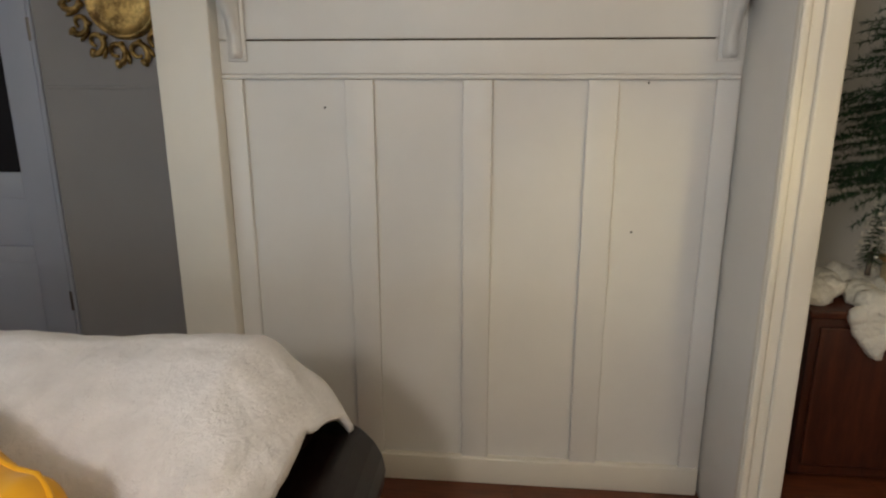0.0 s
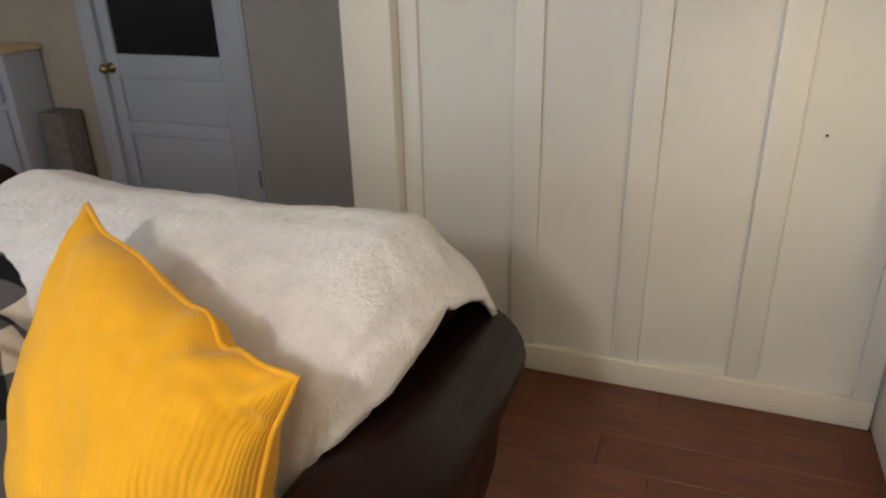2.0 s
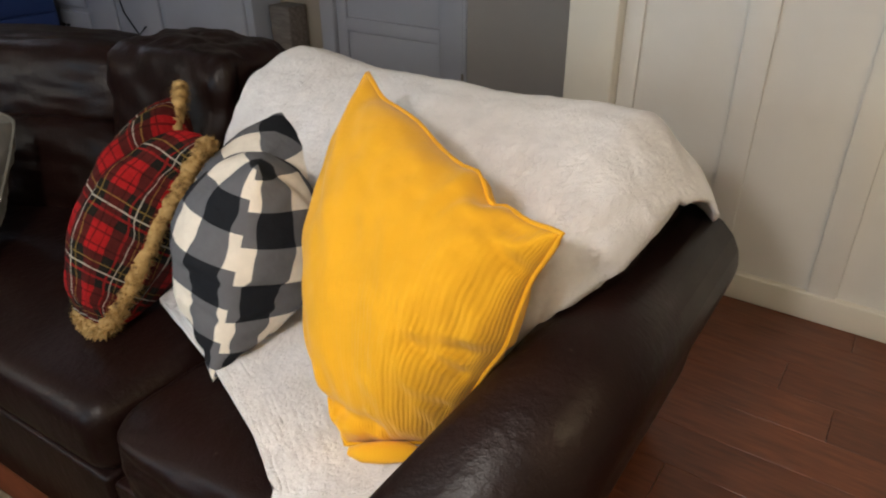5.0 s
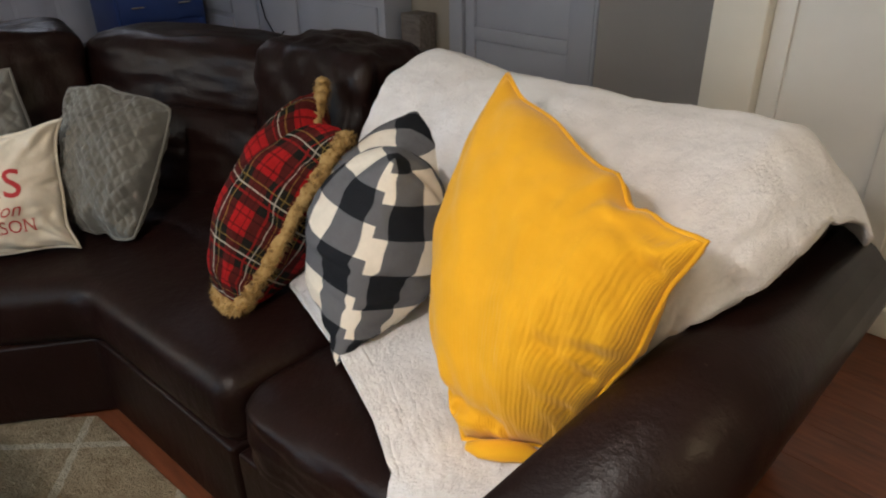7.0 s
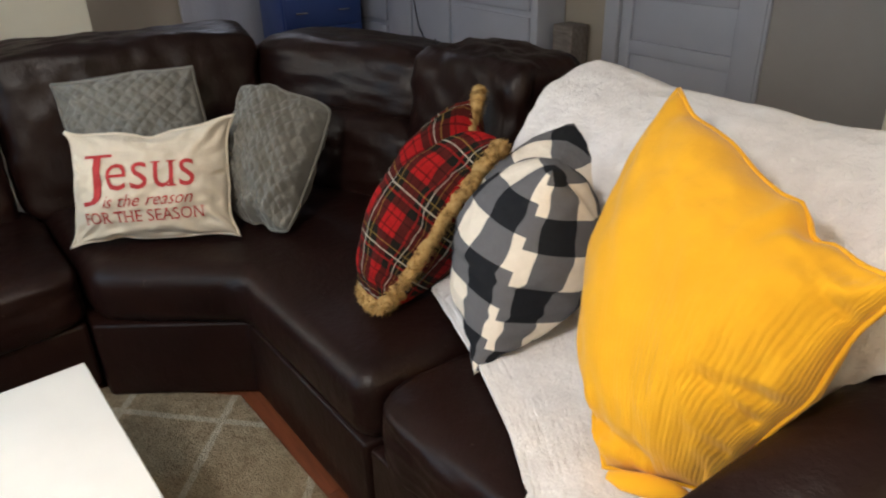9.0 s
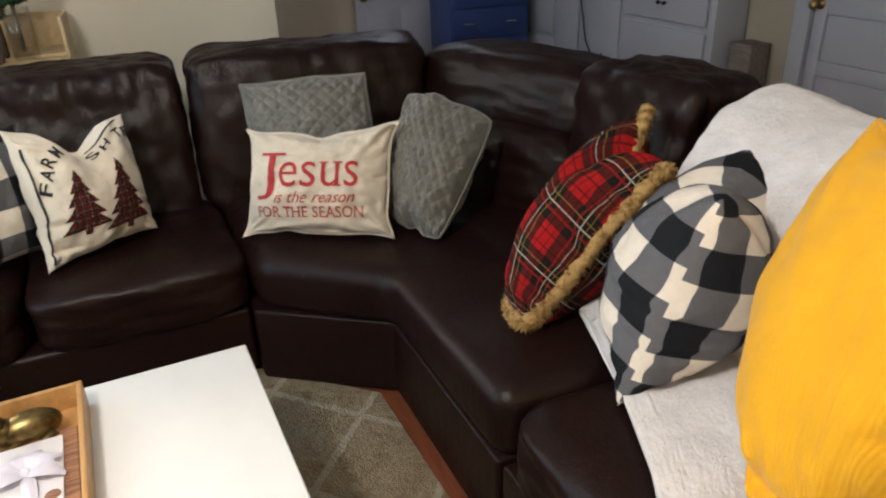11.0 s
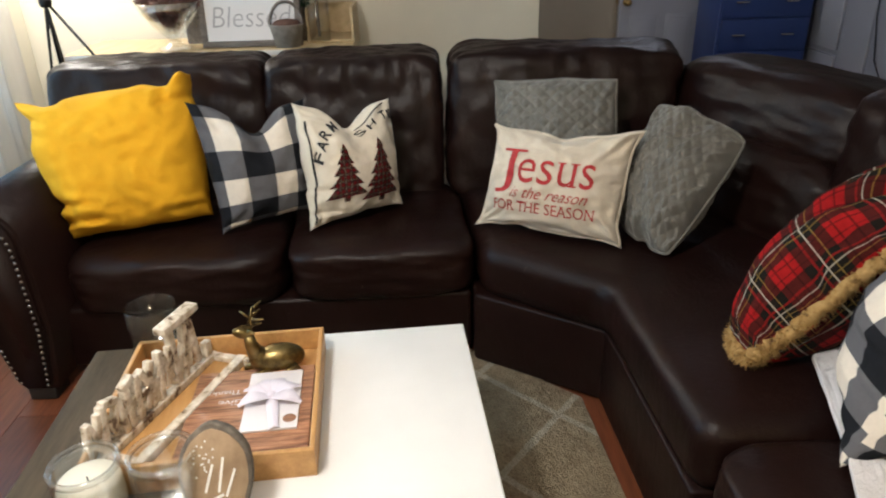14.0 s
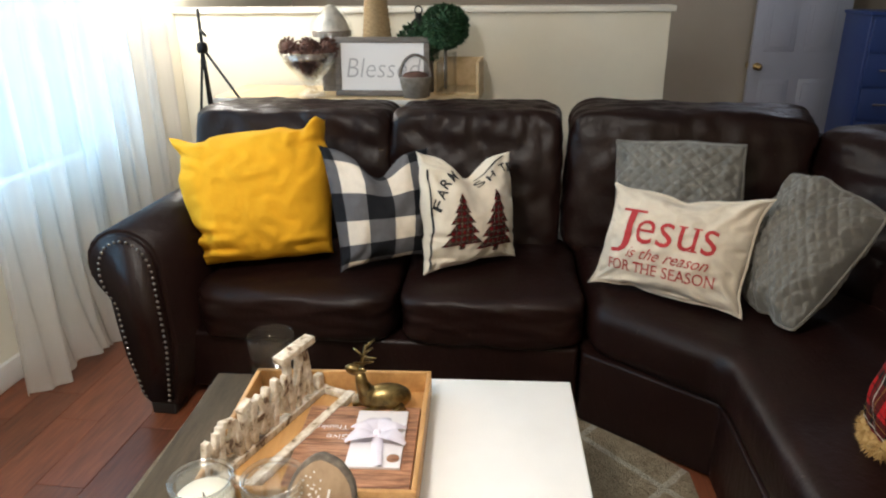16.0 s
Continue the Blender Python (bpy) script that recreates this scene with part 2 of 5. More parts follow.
taupe_wood = wood("gray_brown_wood", (0.048, 0.035, 0.022), (0.105, 0.078, 0.050), 5, (1, 7, 6), 0.8)
taupe_wood.b.inputs["Specular IOR Level"].default_value = 0.2
tray_wood = wood("honey_wood", (0.42, 0.21, 0.07), (0.62, 0.35, 0.13), 5, (1, 7, 7), 0.45)
pine = wood("light_pine", (0.50, 0.37, 0.20), (0.66, 0.50, 0.30), 4, (1, 7, 7))
red_cabinet = wood("dark_red_mahogany", (0.035, 0.009, 0.005), (0.085, 0.024, 0.012), 5, (7, 7, 1), 0.35)
navy = paint("navy_painted_wood", (0.022, 0.05, 0.19), 0.35)


# ---- mesh helpers ----
def mesh_from(name, bm, mats, smooth=True):
    me = bpy.data.meshes.new(name)
    bmesh.ops.recalc_face_normals(bm, faces=bm.faces[:])
    bm.to_mesh(me)
    bm.free()
    for m in mats if isinstance(mats, (list, tuple)) else [mats]:
        me.materials.append(m.m)
    if smooth:
        me.shade_smooth()
    return me


def part(name, bm, material, parent=None, label="", smooth=True):
    ob = new(name, mesh_from(name, bm, material, smooth))
    if parent:
        ob.parent = parent
    return tagged(ob, label)


def thing(name, label, category, group="", kind=""):
    return tagged(new(name), label, category, group, kind)


def solo(name, bm, material, label, category, group="", kind="", smooth=True):
    return tagged(part(name, bm, material, None, "", smooth), label, category, group, kind)


def box(lo, hi, bevel=0.004, segs=2, bm=None, m=None):
    """A bevelled box from corner to corner."""
    bm = bm if bm is not None else bmesh.new()
    one = bmesh.new()
    bmesh.ops.create_cube(one, size=1)
    for v in one.verts:
        v.co = Vector([(l + h) / 2 + c * (h - l) for l, h, c in zip(lo, hi, v.co)])
    if bevel:
        bmesh.ops.bevel(one, geom=one.edges[:], offset=bevel, segments=segs, affect="EDGES", profile=0.6)
    return merge(bm, one, m)


def merge(bm, one, m=None):
    if m is not None:
        one.transform(m)
    tmp = bpy.data.meshes.new("tmp")
    one.to_mesh(tmp)
    one.free()
    bm.from_mesh(tmp)
    bpy.data.meshes.remove(tmp)
    return bm


def prism(poly, z0, z1, bevel=0.03, segs=4):
    """An upright prism over a plan polygon, with rounded edges."""
    bm = bmesh.new()
    f = bm.faces.new([bm.verts.new((x, y, z0)) for x, y in poly])
    r = bmesh.ops.extrude_face_region(bm, geom=[f])
    for v in [g for g in r["geom"] if isinstance(g, bmesh.types.BMVert)]:
        v.co.z = z1
    bmesh.ops.recalc_face_normals(bm, faces=bm.faces[:])
    if bevel:
        bmesh.ops.bevel(bm, geom=bm.edges[:], offset=bevel, segments=segs, affect="EDGES", profile=0.5)
    return bm


def lathe(profile, n=32, m=None, bm=None):
    """A turned body from (radius, height) pairs."""
    one = bmesh.new()
    rings = [[one.verts.new((r * math.cos(2 * math.pi * i / n), r * math.sin(2 * math.pi * i / n), z)) for i in range(n)] for r, z in profile]
    for a, b in zip(rings, rings[1:]):
        for i in range(n):
            one.faces.new((a[i], a[(i + 1) % n], b[(i + 1) % n], b[i]))
    bmesh.ops.remove_doubles(one, verts=one.verts[:], dist=1e-5)
    return merge(bm if bm is not None else bmesh.new(), one, m)


def tube(points, radius, n=8, bm=None):
    """A round bar along points; radius a number or one for each point."""
    bm = bm if bm is not None else bmesh.new()
    pts = [Vector(p) for p in points]
    rad = radius if isinstance(radius, (list, tuple)) else [radius] * len(pts)
    rings = []
    for i, p in enumerate(pts):
        d = (pts[min(i + 1, len(pts) - 1)] - pts[max(i - 1, 0)]).normalized()
        q = d.to_track_quat("Z", "Y")
        rings.append([bm.verts.new(p + q @ Vector((rad[i] * math.cos(2 * math.pi * k / n), rad[i] * math.sin(2 * math.pi * k / n), 0))) for k in range(n)])
    for a, b in zip(rings, rings[1:]):
        for k in range(n):
            bm.faces.new((a[k], a[(k + 1) % n], b[(k + 1) % n], b[k]))
    bm.faces.new(rings[0][::-1])
    bm.faces.new(rings[-1])
    return bm


def puffy(quad, z0, z1, n=5.0, shear=(0, 0), wrinkle=0.008, seg=22, sag=0.0, seed=0.0, pleat=0.0):
    """A stuffed cushion over a plan quad (front-left, front-right, back-right, back-left), its top moved by shear."""
    bm = bmesh.new()
    bmesh.ops.create_cube(bm, size=2)
    bmesh.ops.subdivide_edges(bm, edges=bm.edges[:], cuts=seg, use_grid_fill=True)
    a, b, c, d = [Vector((x, y, 0)) for x, y in quad]
    for v in bm.verts:
        p = v.co.copy()
        k = (abs(p.x) ** n + abs(p.y) ** n + abs(p.z) ** n) ** (1 / n)
        p /= k
        w = noise.noise(Vector((p.x * 2.2 + seed, p.y * 2.2, p.z * 2.6))) * wrinkle * 1.6 + noise.noise(Vector((p.x * 6 + seed, p.y * 6, p.z * 5))) * wrinkle
        fold = 0.0
        if pleat:
            fold = pleat * noise.noise(Vector((p.x * 11 + 2 * noise.noise(Vector((p.x * 3, p.z * 2, seed))), p.z * 1.2, seed))) * max(0, 0.25 + 0.75 * p.z) ** 1.3 * (1 - abs(p.x) ** 6)
        u, t, h = (p.x + 1) / 2, (p.y + 1) / 2, (p.z + 1) / 2
        q = (a * (1 - u) + b * u) * (1 - t) + (d * (1 - u) + c * u) * t
        q.z = z0 + (z1 - z0) * h - sag * (1 - p.x ** 2) * (1 - p.y ** 2) * max(0, p.z)
        q += Vector((shear[0], shear[1], 0)) * h
        out = Vector((p.x ** 3, p.y ** 3, p.z ** 3))
        ax = (b - a).normalized()
        ay = (d - a).normalized()
        v.co = q + (ax * out.x + ay * out.y + Vector((0, 0, 1)) * out.z) * w - ay * fold * max(0, -p.y) ** 2
    return bm


# ---- setting ----
floor = solo("floor", box((-7.2, -2.9, -0.10), (2.9, 4.0, -0.012), 0), dark_plastic, "dark underlay below the wooden floor planks", "floor", kind="structure", smooth=False)
ceiling = solo("ceiling", box((-7.2, -2.9, 2.5), (2.9, 4.0, 2.6), 0), ceiling_paint, "plain white painted ceiling", "ceiling", kind="structure", smooth=False)

PW = 2.55
wall_panelled = tagged(new("wall_panelled"), "cream white board and batten wall", "wall", kind="structure")
part("wall_board", box((-1.02, PW, 0), (0.775, PW + 0.12, 2.5), 0.002), white_paint, wall_panelled, smooth=False)
for x in (-0.968, -0.518, -0.108, 0.312, 0.712):
    w = 0.05 if -0.9 < x < 0.6 else 0.036
    part("batten", box((x - w, PW - 0.021, 0.10), (x + w, PW - 0.0005, 1.558), 0.003), white_paint, wall_panelled)
part("panel_rail", box((-1.005, PW - 0.018, 1.577), (0.748, PW - 0.0005, 1.686), 0.003), white_paint, wall_panelled)
part("rail_moulding", box((-1.005, PW - 0.026, 1.559), (0.748, PW - 0.0005, 1.576), 0.006), white_paint, wall_panelled)
part("shiplap_board", box((-1.005, PW - 0.016, 1.692), (0.748, PW - 0.0005, 1.875), 0.003), white_paint, wall_panelled)
part("shiplap_board", box((-1.005, PW - 0.016, 1.881), (0.748, PW - 0.0005, 2.04), 0.003), white_paint, wall_panelled)
# Dark strip laid in the board gap as its shade.
part("gap_shade_strip", box((-0.93, PW - 0.004, 1.684), (0.66, PW - 0.0003, 1.694), 0), taupe_wood, wall_panelled, "dark strip standing in for the shade between boards", smooth=False)
baseboard_panelled = solo("baseboard_panelled", box((-1.0, PW - 0.034, 0), (0.748, PW - 0.0005, 0.112), 0.005), trim_paint, "cream painted baseboard below the panelling", "baseboard", kind="structure")
for x, z in ((-0.645, 1.462), (0.438, 1.035), (0.46, 1.548)):
    solo("wall_nail", lathe([(0.0, 0), (0.004, 0.001), (0.004, 0.004), (0.0, 0.005)], 10, Matrix.Translation((x, PW - 0.001, z)) @ pose(0, 0, 0, 90)), black_metal, "small dark nail stuck in the panelled wall", "nail", "wall nails")


def bracket(x):
    t = thing("shelf_bracket", "carved white wooden shelf bracket on the panelled wall", "bracket", "shelf brackets")
    prof = [(0, 0), (0.03, 0.0), (0.035, 0.03), (0.028, 0.07), (0.05, 0.13), (0.10, 0.18), (0.11, 0.25), (0, 0.25)]
    bm = bmesh.new()
    f = bm.faces.new([bm.verts.new((-0.022, -y, z)) for y, z in prof])
    r = bmesh.ops.extrude_face_region(bm, geom=[f])
    bmesh.ops.translate(bm, verts=[g for g in r["geom"] if isinstance(g, bmesh.types.BMVert)], vec=(0.044, 0, 0))
    bmesh.ops.bevel(bm, geom=bm.edges[:], offset=0.004, segments=2, affect="EDGES")
    part("carved_scroll", bm, white_paint, t)
    part("back_plate", box((-0.034, -0.012, -0.01), (0.034, 0.0, 0.26), 0.004), white_paint, t)
    t.matrix_basis = pose(x, PW - 0.019, 1.628)
    return t


bracket(-0.94)
bracket(0.70)
solo("coat_shelf", box((-1.0, PW - 0.17, 1.882), (0.745, PW - 0.019, 1.907), 0.006), white_paint, "white painted wooden shelf on carved brackets", "shelf")

post = solo("wall_post", box((-1.206, 2.465, 0), (-1.006, 2.74, 2.5), 0.006), trim_paint, "cream painted square post at the wall's end", "post", kind="structure")
wall_stub = solo("wall_stub", box((0.757, 2.12, 0), (0.865, 2.72, 2.5), 0.003), white_paint, "white painted short return wall", "wall", kind="structure")
door_casing = tagged(new("door_casing"), "cream painted moulded door casing", "trim", kind="structure")
part("casing_board", box((0.745, 2.092, 0), (0.875, 2.119, 2.2), 0.006), trim_paint, door_casing)
part("casing_bead", box((0.747, 2.078, 0), (0.772, 2.0935, 2.2), 0.008, 3), trim_paint, door_casing)
part("casing_outer_band", box((0.805, 2.076, 0), (0.872, 2.0935, 2.2), 0.008, 3), trim_paint, door_casing)

DW = 3.15
wall_hall = tagged(new("wall_hall"), "gray painted panel wall of the hall", "wall", kind="structure")
part("wall_board", box((-2.11, DW, 0), (-1.007, DW + 0.12, 2.5), 0), gray_paint, wall_hall, smooth=False)
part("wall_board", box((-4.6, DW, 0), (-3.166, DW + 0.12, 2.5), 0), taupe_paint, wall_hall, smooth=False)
part("wall_board", box((-3.165, DW, 2.121), (-2.111, DW + 0.12, 2.5), 0), gray_paint, wall_hall, smooth=False)
part("seam_strip", box((-2.10, DW - 0.006, 1.49), (-1.05, DW - 0.0005, 1.506), 0.002), gray_paint, wall_hall)
solo("wall_hall_end", box((-1.2, 2.741, 0), (-1.007, DW - 0.001, 2.5), 0), gray_paint, "gray painted hall side wall", "wall", kind="structure", smooth=False)

door_1 = tagged(new("door_1"), "white half-glazed wooden door with black cloth over its pane, closed", "door", kind="structure")
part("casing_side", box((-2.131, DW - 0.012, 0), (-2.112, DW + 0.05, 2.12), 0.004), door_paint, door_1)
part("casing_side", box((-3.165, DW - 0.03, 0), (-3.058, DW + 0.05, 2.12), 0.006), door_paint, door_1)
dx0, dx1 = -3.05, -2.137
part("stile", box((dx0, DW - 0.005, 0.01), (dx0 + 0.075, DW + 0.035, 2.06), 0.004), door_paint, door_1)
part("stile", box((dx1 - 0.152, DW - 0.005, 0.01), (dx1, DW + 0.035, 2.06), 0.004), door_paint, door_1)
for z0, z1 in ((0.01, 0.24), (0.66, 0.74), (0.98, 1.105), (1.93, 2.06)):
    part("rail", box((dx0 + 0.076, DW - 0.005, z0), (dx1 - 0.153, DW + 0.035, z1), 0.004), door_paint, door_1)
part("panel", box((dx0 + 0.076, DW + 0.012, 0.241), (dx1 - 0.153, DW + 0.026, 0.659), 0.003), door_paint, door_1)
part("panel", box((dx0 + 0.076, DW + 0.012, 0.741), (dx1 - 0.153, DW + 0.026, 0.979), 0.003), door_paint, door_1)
# Matt black cloth that fills the door's glazed opening.
pane_cloth = Mat("black_pane_cloth", (0.010, 0.009, 0.012), 0.85)
part("pane", box((dx0 + 0.076, DW + 0.012, 1.106), (dx1 - 0.153, DW + 0.022, 1.929), 0), pane_cloth, door_1, "plain black cloth over the door's pane")
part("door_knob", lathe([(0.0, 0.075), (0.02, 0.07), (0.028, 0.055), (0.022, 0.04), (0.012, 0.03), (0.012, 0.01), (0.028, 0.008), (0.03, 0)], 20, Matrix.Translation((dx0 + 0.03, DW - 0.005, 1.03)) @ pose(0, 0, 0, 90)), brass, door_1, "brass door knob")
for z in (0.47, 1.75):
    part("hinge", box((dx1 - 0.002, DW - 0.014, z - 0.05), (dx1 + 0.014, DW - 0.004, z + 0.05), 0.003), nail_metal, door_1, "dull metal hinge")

# outer walls that close the place
for nm, lo, hi, mt in (
    ("wall_tree_room_back", (0.0, 3.55, 0), (2.9, 3.67, 2.5), white_paint),
    ("wall_tree_room_side", (2.78, -2.9, 0), (2.9, 3.549, 2.5), cream_paint),
    ("wall_window_side_near", (-1.75, -2.54, 0), (2.779, -2.42, 2.5), cream_paint),
    ("wall_window_side_far", (-7.2, -2.54, 0), (-3.35, -2.42, 2.5), cream_paint),
    ("wall_window_below", (-3.349, -2.54, 0), (-1.751, -2.42, 0.80), cream_paint),
    ("wall_window_above", (-3.349, -2.54, 2.1), (-1.751, -2.42, 2.5), cream_paint),
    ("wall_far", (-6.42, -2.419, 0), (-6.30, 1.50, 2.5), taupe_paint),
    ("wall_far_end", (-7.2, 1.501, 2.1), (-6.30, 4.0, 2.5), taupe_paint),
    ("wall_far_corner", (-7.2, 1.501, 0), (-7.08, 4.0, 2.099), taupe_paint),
    ("wall_hall_back", (-7.079, 3.88, 0), (-4.601, 4.0, 2.099), gray_paint),
    ("wall_living_back", (-4.2, -2.9, 0), (-4.1, -2.6, 2.5), cream_paint),
):
    solo(nm, box(lo, hi, 0), mt, {"white_paint": "white painted wall", "cream_wall_paint": "cream painted wall", "taupe_wall_paint": "dim taupe painted wall", "gray_wall_paint": "gray painted wall"}[mt.m.name], "wall", kind="structure", smooth=False)
half_wall = solo("half_wall", box((-4.32, -2.419, 0), (-4.2, 0.452, 1.41), 0.003), cream_paint, "cream painted half wall behind the console", "wall", kind="structure", smooth=False)
solo("half_wall_cap", box((-4.35, -2.418, 1.411), (-4.175, 0.475, 1.445), 0.006), trim_paint, "cream painted cap board on the half wall", "trim", kind="structure")
solo("baseboard_window", box((-2.6, -2.419, 0), (2.7, -2.40, 0.11), 0.005), white_paint, "white painted baseboard under the window", "baseboard", kind="structure")

# ---- sofa ----
sofa_l = thing("sofa_left_section", "dark brown leather sofa section with rolled nailhead arm", "sofa", "sectional sofa")
sofa_c = thing("sofa_corner_section", "dark brown leather corner wedge of a sectional sofa", "sofa", "sectional sofa")
sofa_r = thing("sofa_right_section", "dark brown leather sofa section draped with a throw", "sofa", "sectional sofa")

part("base", prism([(-2.36, -1.60), (-2.395, -0.06), (-3.36, -0.10), (-3.36, -1.72)], 0.05, 0.30, 0.02), leather, sofa_l)
part("back_frame", prism([(-3.24, -1.72), (-3.24, -0.14), (-3.42, -0.14), (-3.42, -1.72)], 0.301, 0.98, 0.04), leather, sofa_l)
part("seat_cushion", puffy([(-2.295, -1.53), (-2.335, -0.745), (-3.12, -0.80), (-3.12, -1.56)], 0.285, 0.505, 7, wrinkle=0.006, seed=1.0), leather, sofa_l)
part("seat_cushion", puffy([(-2.335, -0.735), (-2.365, -0.035), (-3.12, -0.09), (-3.12, -0.79)], 0.285, 0.505, 7, wrinkle=0.006, seed=4.0), leather, sofa_l)
part("back_cushion", puffy([(-2.92, -1.80), (-2.92, -0.88), (-3.28, -0.88), (-3.28, -1.80)], 0.44, 1.055, 10.0, (-0.13, 0), 0.009, seed=7.0, pleat=0.022, seg=32), leather, sofa_l)
part("back_cushion", puffy([(-2.92, -0.89), (-2.92, -0.14), (-3.28, -0.14), (-3.28, -0.89)], 0.44, 1.06, 10.0, (-0.13, 0), 0.009, seed=9.0, pleat=0.022, seg=32), leather, sofa_l)


def rolled_arm(parent, m, length, nails=True):
    """A rolled arm along local -y from its front face at y = 0; local x points inwards."""
    c, r = (-0.02, 0.625), 0.148
    out = [(0.10, 0.05), (0.135, 0.30), (0.13, 0.52)]
    for k in range(13):
        a = radians(8 + k * 17)
        out.append((c[0] + r * math.cos(a), c[1] + r * math.sin(a)))
    out += [(-0.105, 0.49), (-0.10, 0.40), (-0.085, 0.25), (-0.045, 0.08), (-0.02, 0.05)]
    bm = bmesh.new()
    f = bm.faces.new([bm.verts.new((x, 0, z)) for x, z in out])
    g = bmesh.ops.extrude_face_region(bm, geom=[f])
    bmesh.ops.translate(bm, verts=[v for v in g["geom"] if isinstance(v, bmesh.types.BMVert)], vec=(0, length, 0))
    bmesh.ops.recalc_face_normals(bm, faces=bm.faces[:])
    caps = [e for e in bm.edges if abs(e.verts[0].co.y - e.verts[1].co.y) < 1e-6]
    bmesh.ops.bevel(bm, geom=caps, offset=0.022, segments=4, affect="EDGES")
    bm.transform(m)
    arm = part("arm", bm, leather, parent, "rolled leather arm")
    # the raised front facing, with its two rows of nailheads
    inner = [(x + 0.30 * (0.02 - x) * 1.0, z - (z - 0.36) * 0.10) for x, z in out]
    bm = bmesh.new()
    f = bm.faces.new([bm.verts.new((x, -0.004, z)) for x, z in inner])
    g = bmesh.ops.extrude_face_region(bm, geom=[f])
    bmesh.ops.translate(bm, verts=[v for v in g["geom"] if isinstance(v, bmesh.types.BMVert)], vec=(0, 0.012, 0))
    bmesh.ops.recalc_face_normals(bm, faces=bm.faces[:])
    bm.transform(m)
    part("arm_facing", bm, leather, arm)
    foot = box((-0.02, 0.02, 0.0), (0.08, 0.12, 0.052), 0.008)
    foot.transform(m)
    part("foot", foot, dark_plastic, parent, "black block foot")
    if nails:
        head = mesh_from("nailhead", lathe([(0.0065, 0), (0.006, 0.002), (0.0035, 0.0042), (0, 0.005)], 8), nail_metal)
        line = [(x + 0.30 * (0.02 - x), z - (z - 0.36) * 0.10) for x, z in out]
        path = [Vector((x, 0, z)) for x, z in line]
        step, left = 0.0235, 0.0
        for a, b in zip(path, path[1:]):
            n = (b - a).length
            s = left
            while s < n:
                o = new("nailhead", head)
                o.parent = arm
                p = a + (b - a) * (s / n)
                o.matrix_basis = m @ Matrix.Translation((p.x, -0.005, p.z)) @ pose(0, 0, 0, 90)
                s += step
            left = s - n
    return arm


# local x inwards, local y towards the back
rolled_arm(sofa_l, Matrix(((0, -1, 0, -2.21), (1, 0, 0, -1.685), (0, 0, 1, 0), (0, 0, 0, 1))), 1.05)
rolled_arm(sofa_r, Matrix(((-1, 0, 0, -0.452), (0, 1, 0, 0.40), (0, 0, 1, 0), (0, 0, 0, 1))), 1.26)
for x, y in ((-2.45, -0.14), (-3.3, -0.18), (-3.3, -1.6)):
    part("foot", box((x - 0.04, y - 0.04, 0), (x + 0.04, y + 0.04, 0.055), 0.006), dark_plastic, sofa_l)

part("base", prism([(-2.368, -0.052), (-2.083, 0.368), (-1.345, 0.398), (-1.345, 1.5), (-2.3, 1.5), (-3.38, 0.95), (-3.38, -0.08)], 0.013, 0.30, 0.012), leather, sofa_c)
part("seat_cushion", prism([(-2.36, -0.028), (-2.055, 0.36), (-1.325, 0.395), (-1.325, 1.20), (-2.25, 1.20), (-3.1, 0.72), (-3.1, -0.08)], 0.285, 0.505, 0.07, 6), leather, sofa_c)
part("back_cushion", puffy([(-2.93, -0.13), (-2.86, 0.83), (-3.24, 0.93), (-3.30, -0.13)], 0.44, 1.07, 9.0, (-0.12, 0.03), 0.009, seed=12.0, pleat=0.022, seg=32), leather, sofa_c)
part("back_cushion_lower", puffy([(-2.86, 0.70), (-2.14, 1.06), (-2.28, 1.36), (-3.04, 0.98)], 0.44, 0.80, 4.0, (-0.05, 0.06), 0.010, seed=15.0), leather, sofa_c)
part("back_cushion_upper", puffy([(-3.06, 0.80), (-2.22, 1.16), (-2.32, 1.48), (-3.16, 1.12)], 0.74, 1.035, 4.0, (-0.06, 0.05), 0.006, seed=18.0), leather, sofa_c)
part("back_frame", prism([(-3.25, 0.92), (-2.30, 1.44), (-2.38, 1.56), (-3.38, 1.02), (-3.40, -0.08), (-3.27, -0.08)], 0.301, 0.93, 0.03), leather, sofa_c)

part("base", prism([(-1.33, 0.404), (-0.53, 0.46), (-0.53, 1.62), (-1.33, 1.55)], 0.013, 0.30, 0.012), leather, sofa_r)
part("seat_cushion", puffy([(-1.315, 0.385), (-0.60, 0.46), (-0.60, 1.22), (-1.315, 1.20)], 0.285, 0.505, 7, wrinkle=0.006, seed=21.0), leather, sofa_r)
part("back_cushion", puffy([(-1.69, 1.09), (-1.36, 1.08), (-1.36, 1.40), (-1.69, 1.41)], 0.44, 0.985, 5.0, (0, 0.12), 0.014, seed=24.0), leather, sofa_r)
part("back_cushion", puffy([(-1.35, 1.06), (-0.47, 1.06), (-0.45, 1.40), (-1.35, 1.40)], 0.44, 0.985, 4.2, (0, 0.12), 0.010, seed=27.0), leather, sofa_r)
part("back_cushion", puffy([(-2.28, 1.07), (-1.70, 1.07), (-1.70, 1.42), (-2.28, 1.45)], 0.46, 1.07, 8.0, (0, 0.10), 0.012, seed=33.0), leather, sofa_r)
part("back_frame", prism([(-2.28, 1.47), (-0.44, 1.47), (-0.44, 1.66), (-2.28, 1.60)], 0.10, 0.88, 0.05), leather, sofa_r)
for x, y in ((-1.25, 0.52), (-1.25, 1.5), (-0.7, 1.55)):
    part("foot", box((x - 0.04, y - 0.04, 0), (x + 0.04, y + 0.04, 0.055), 0.006), dark_plastic, sofa_r)


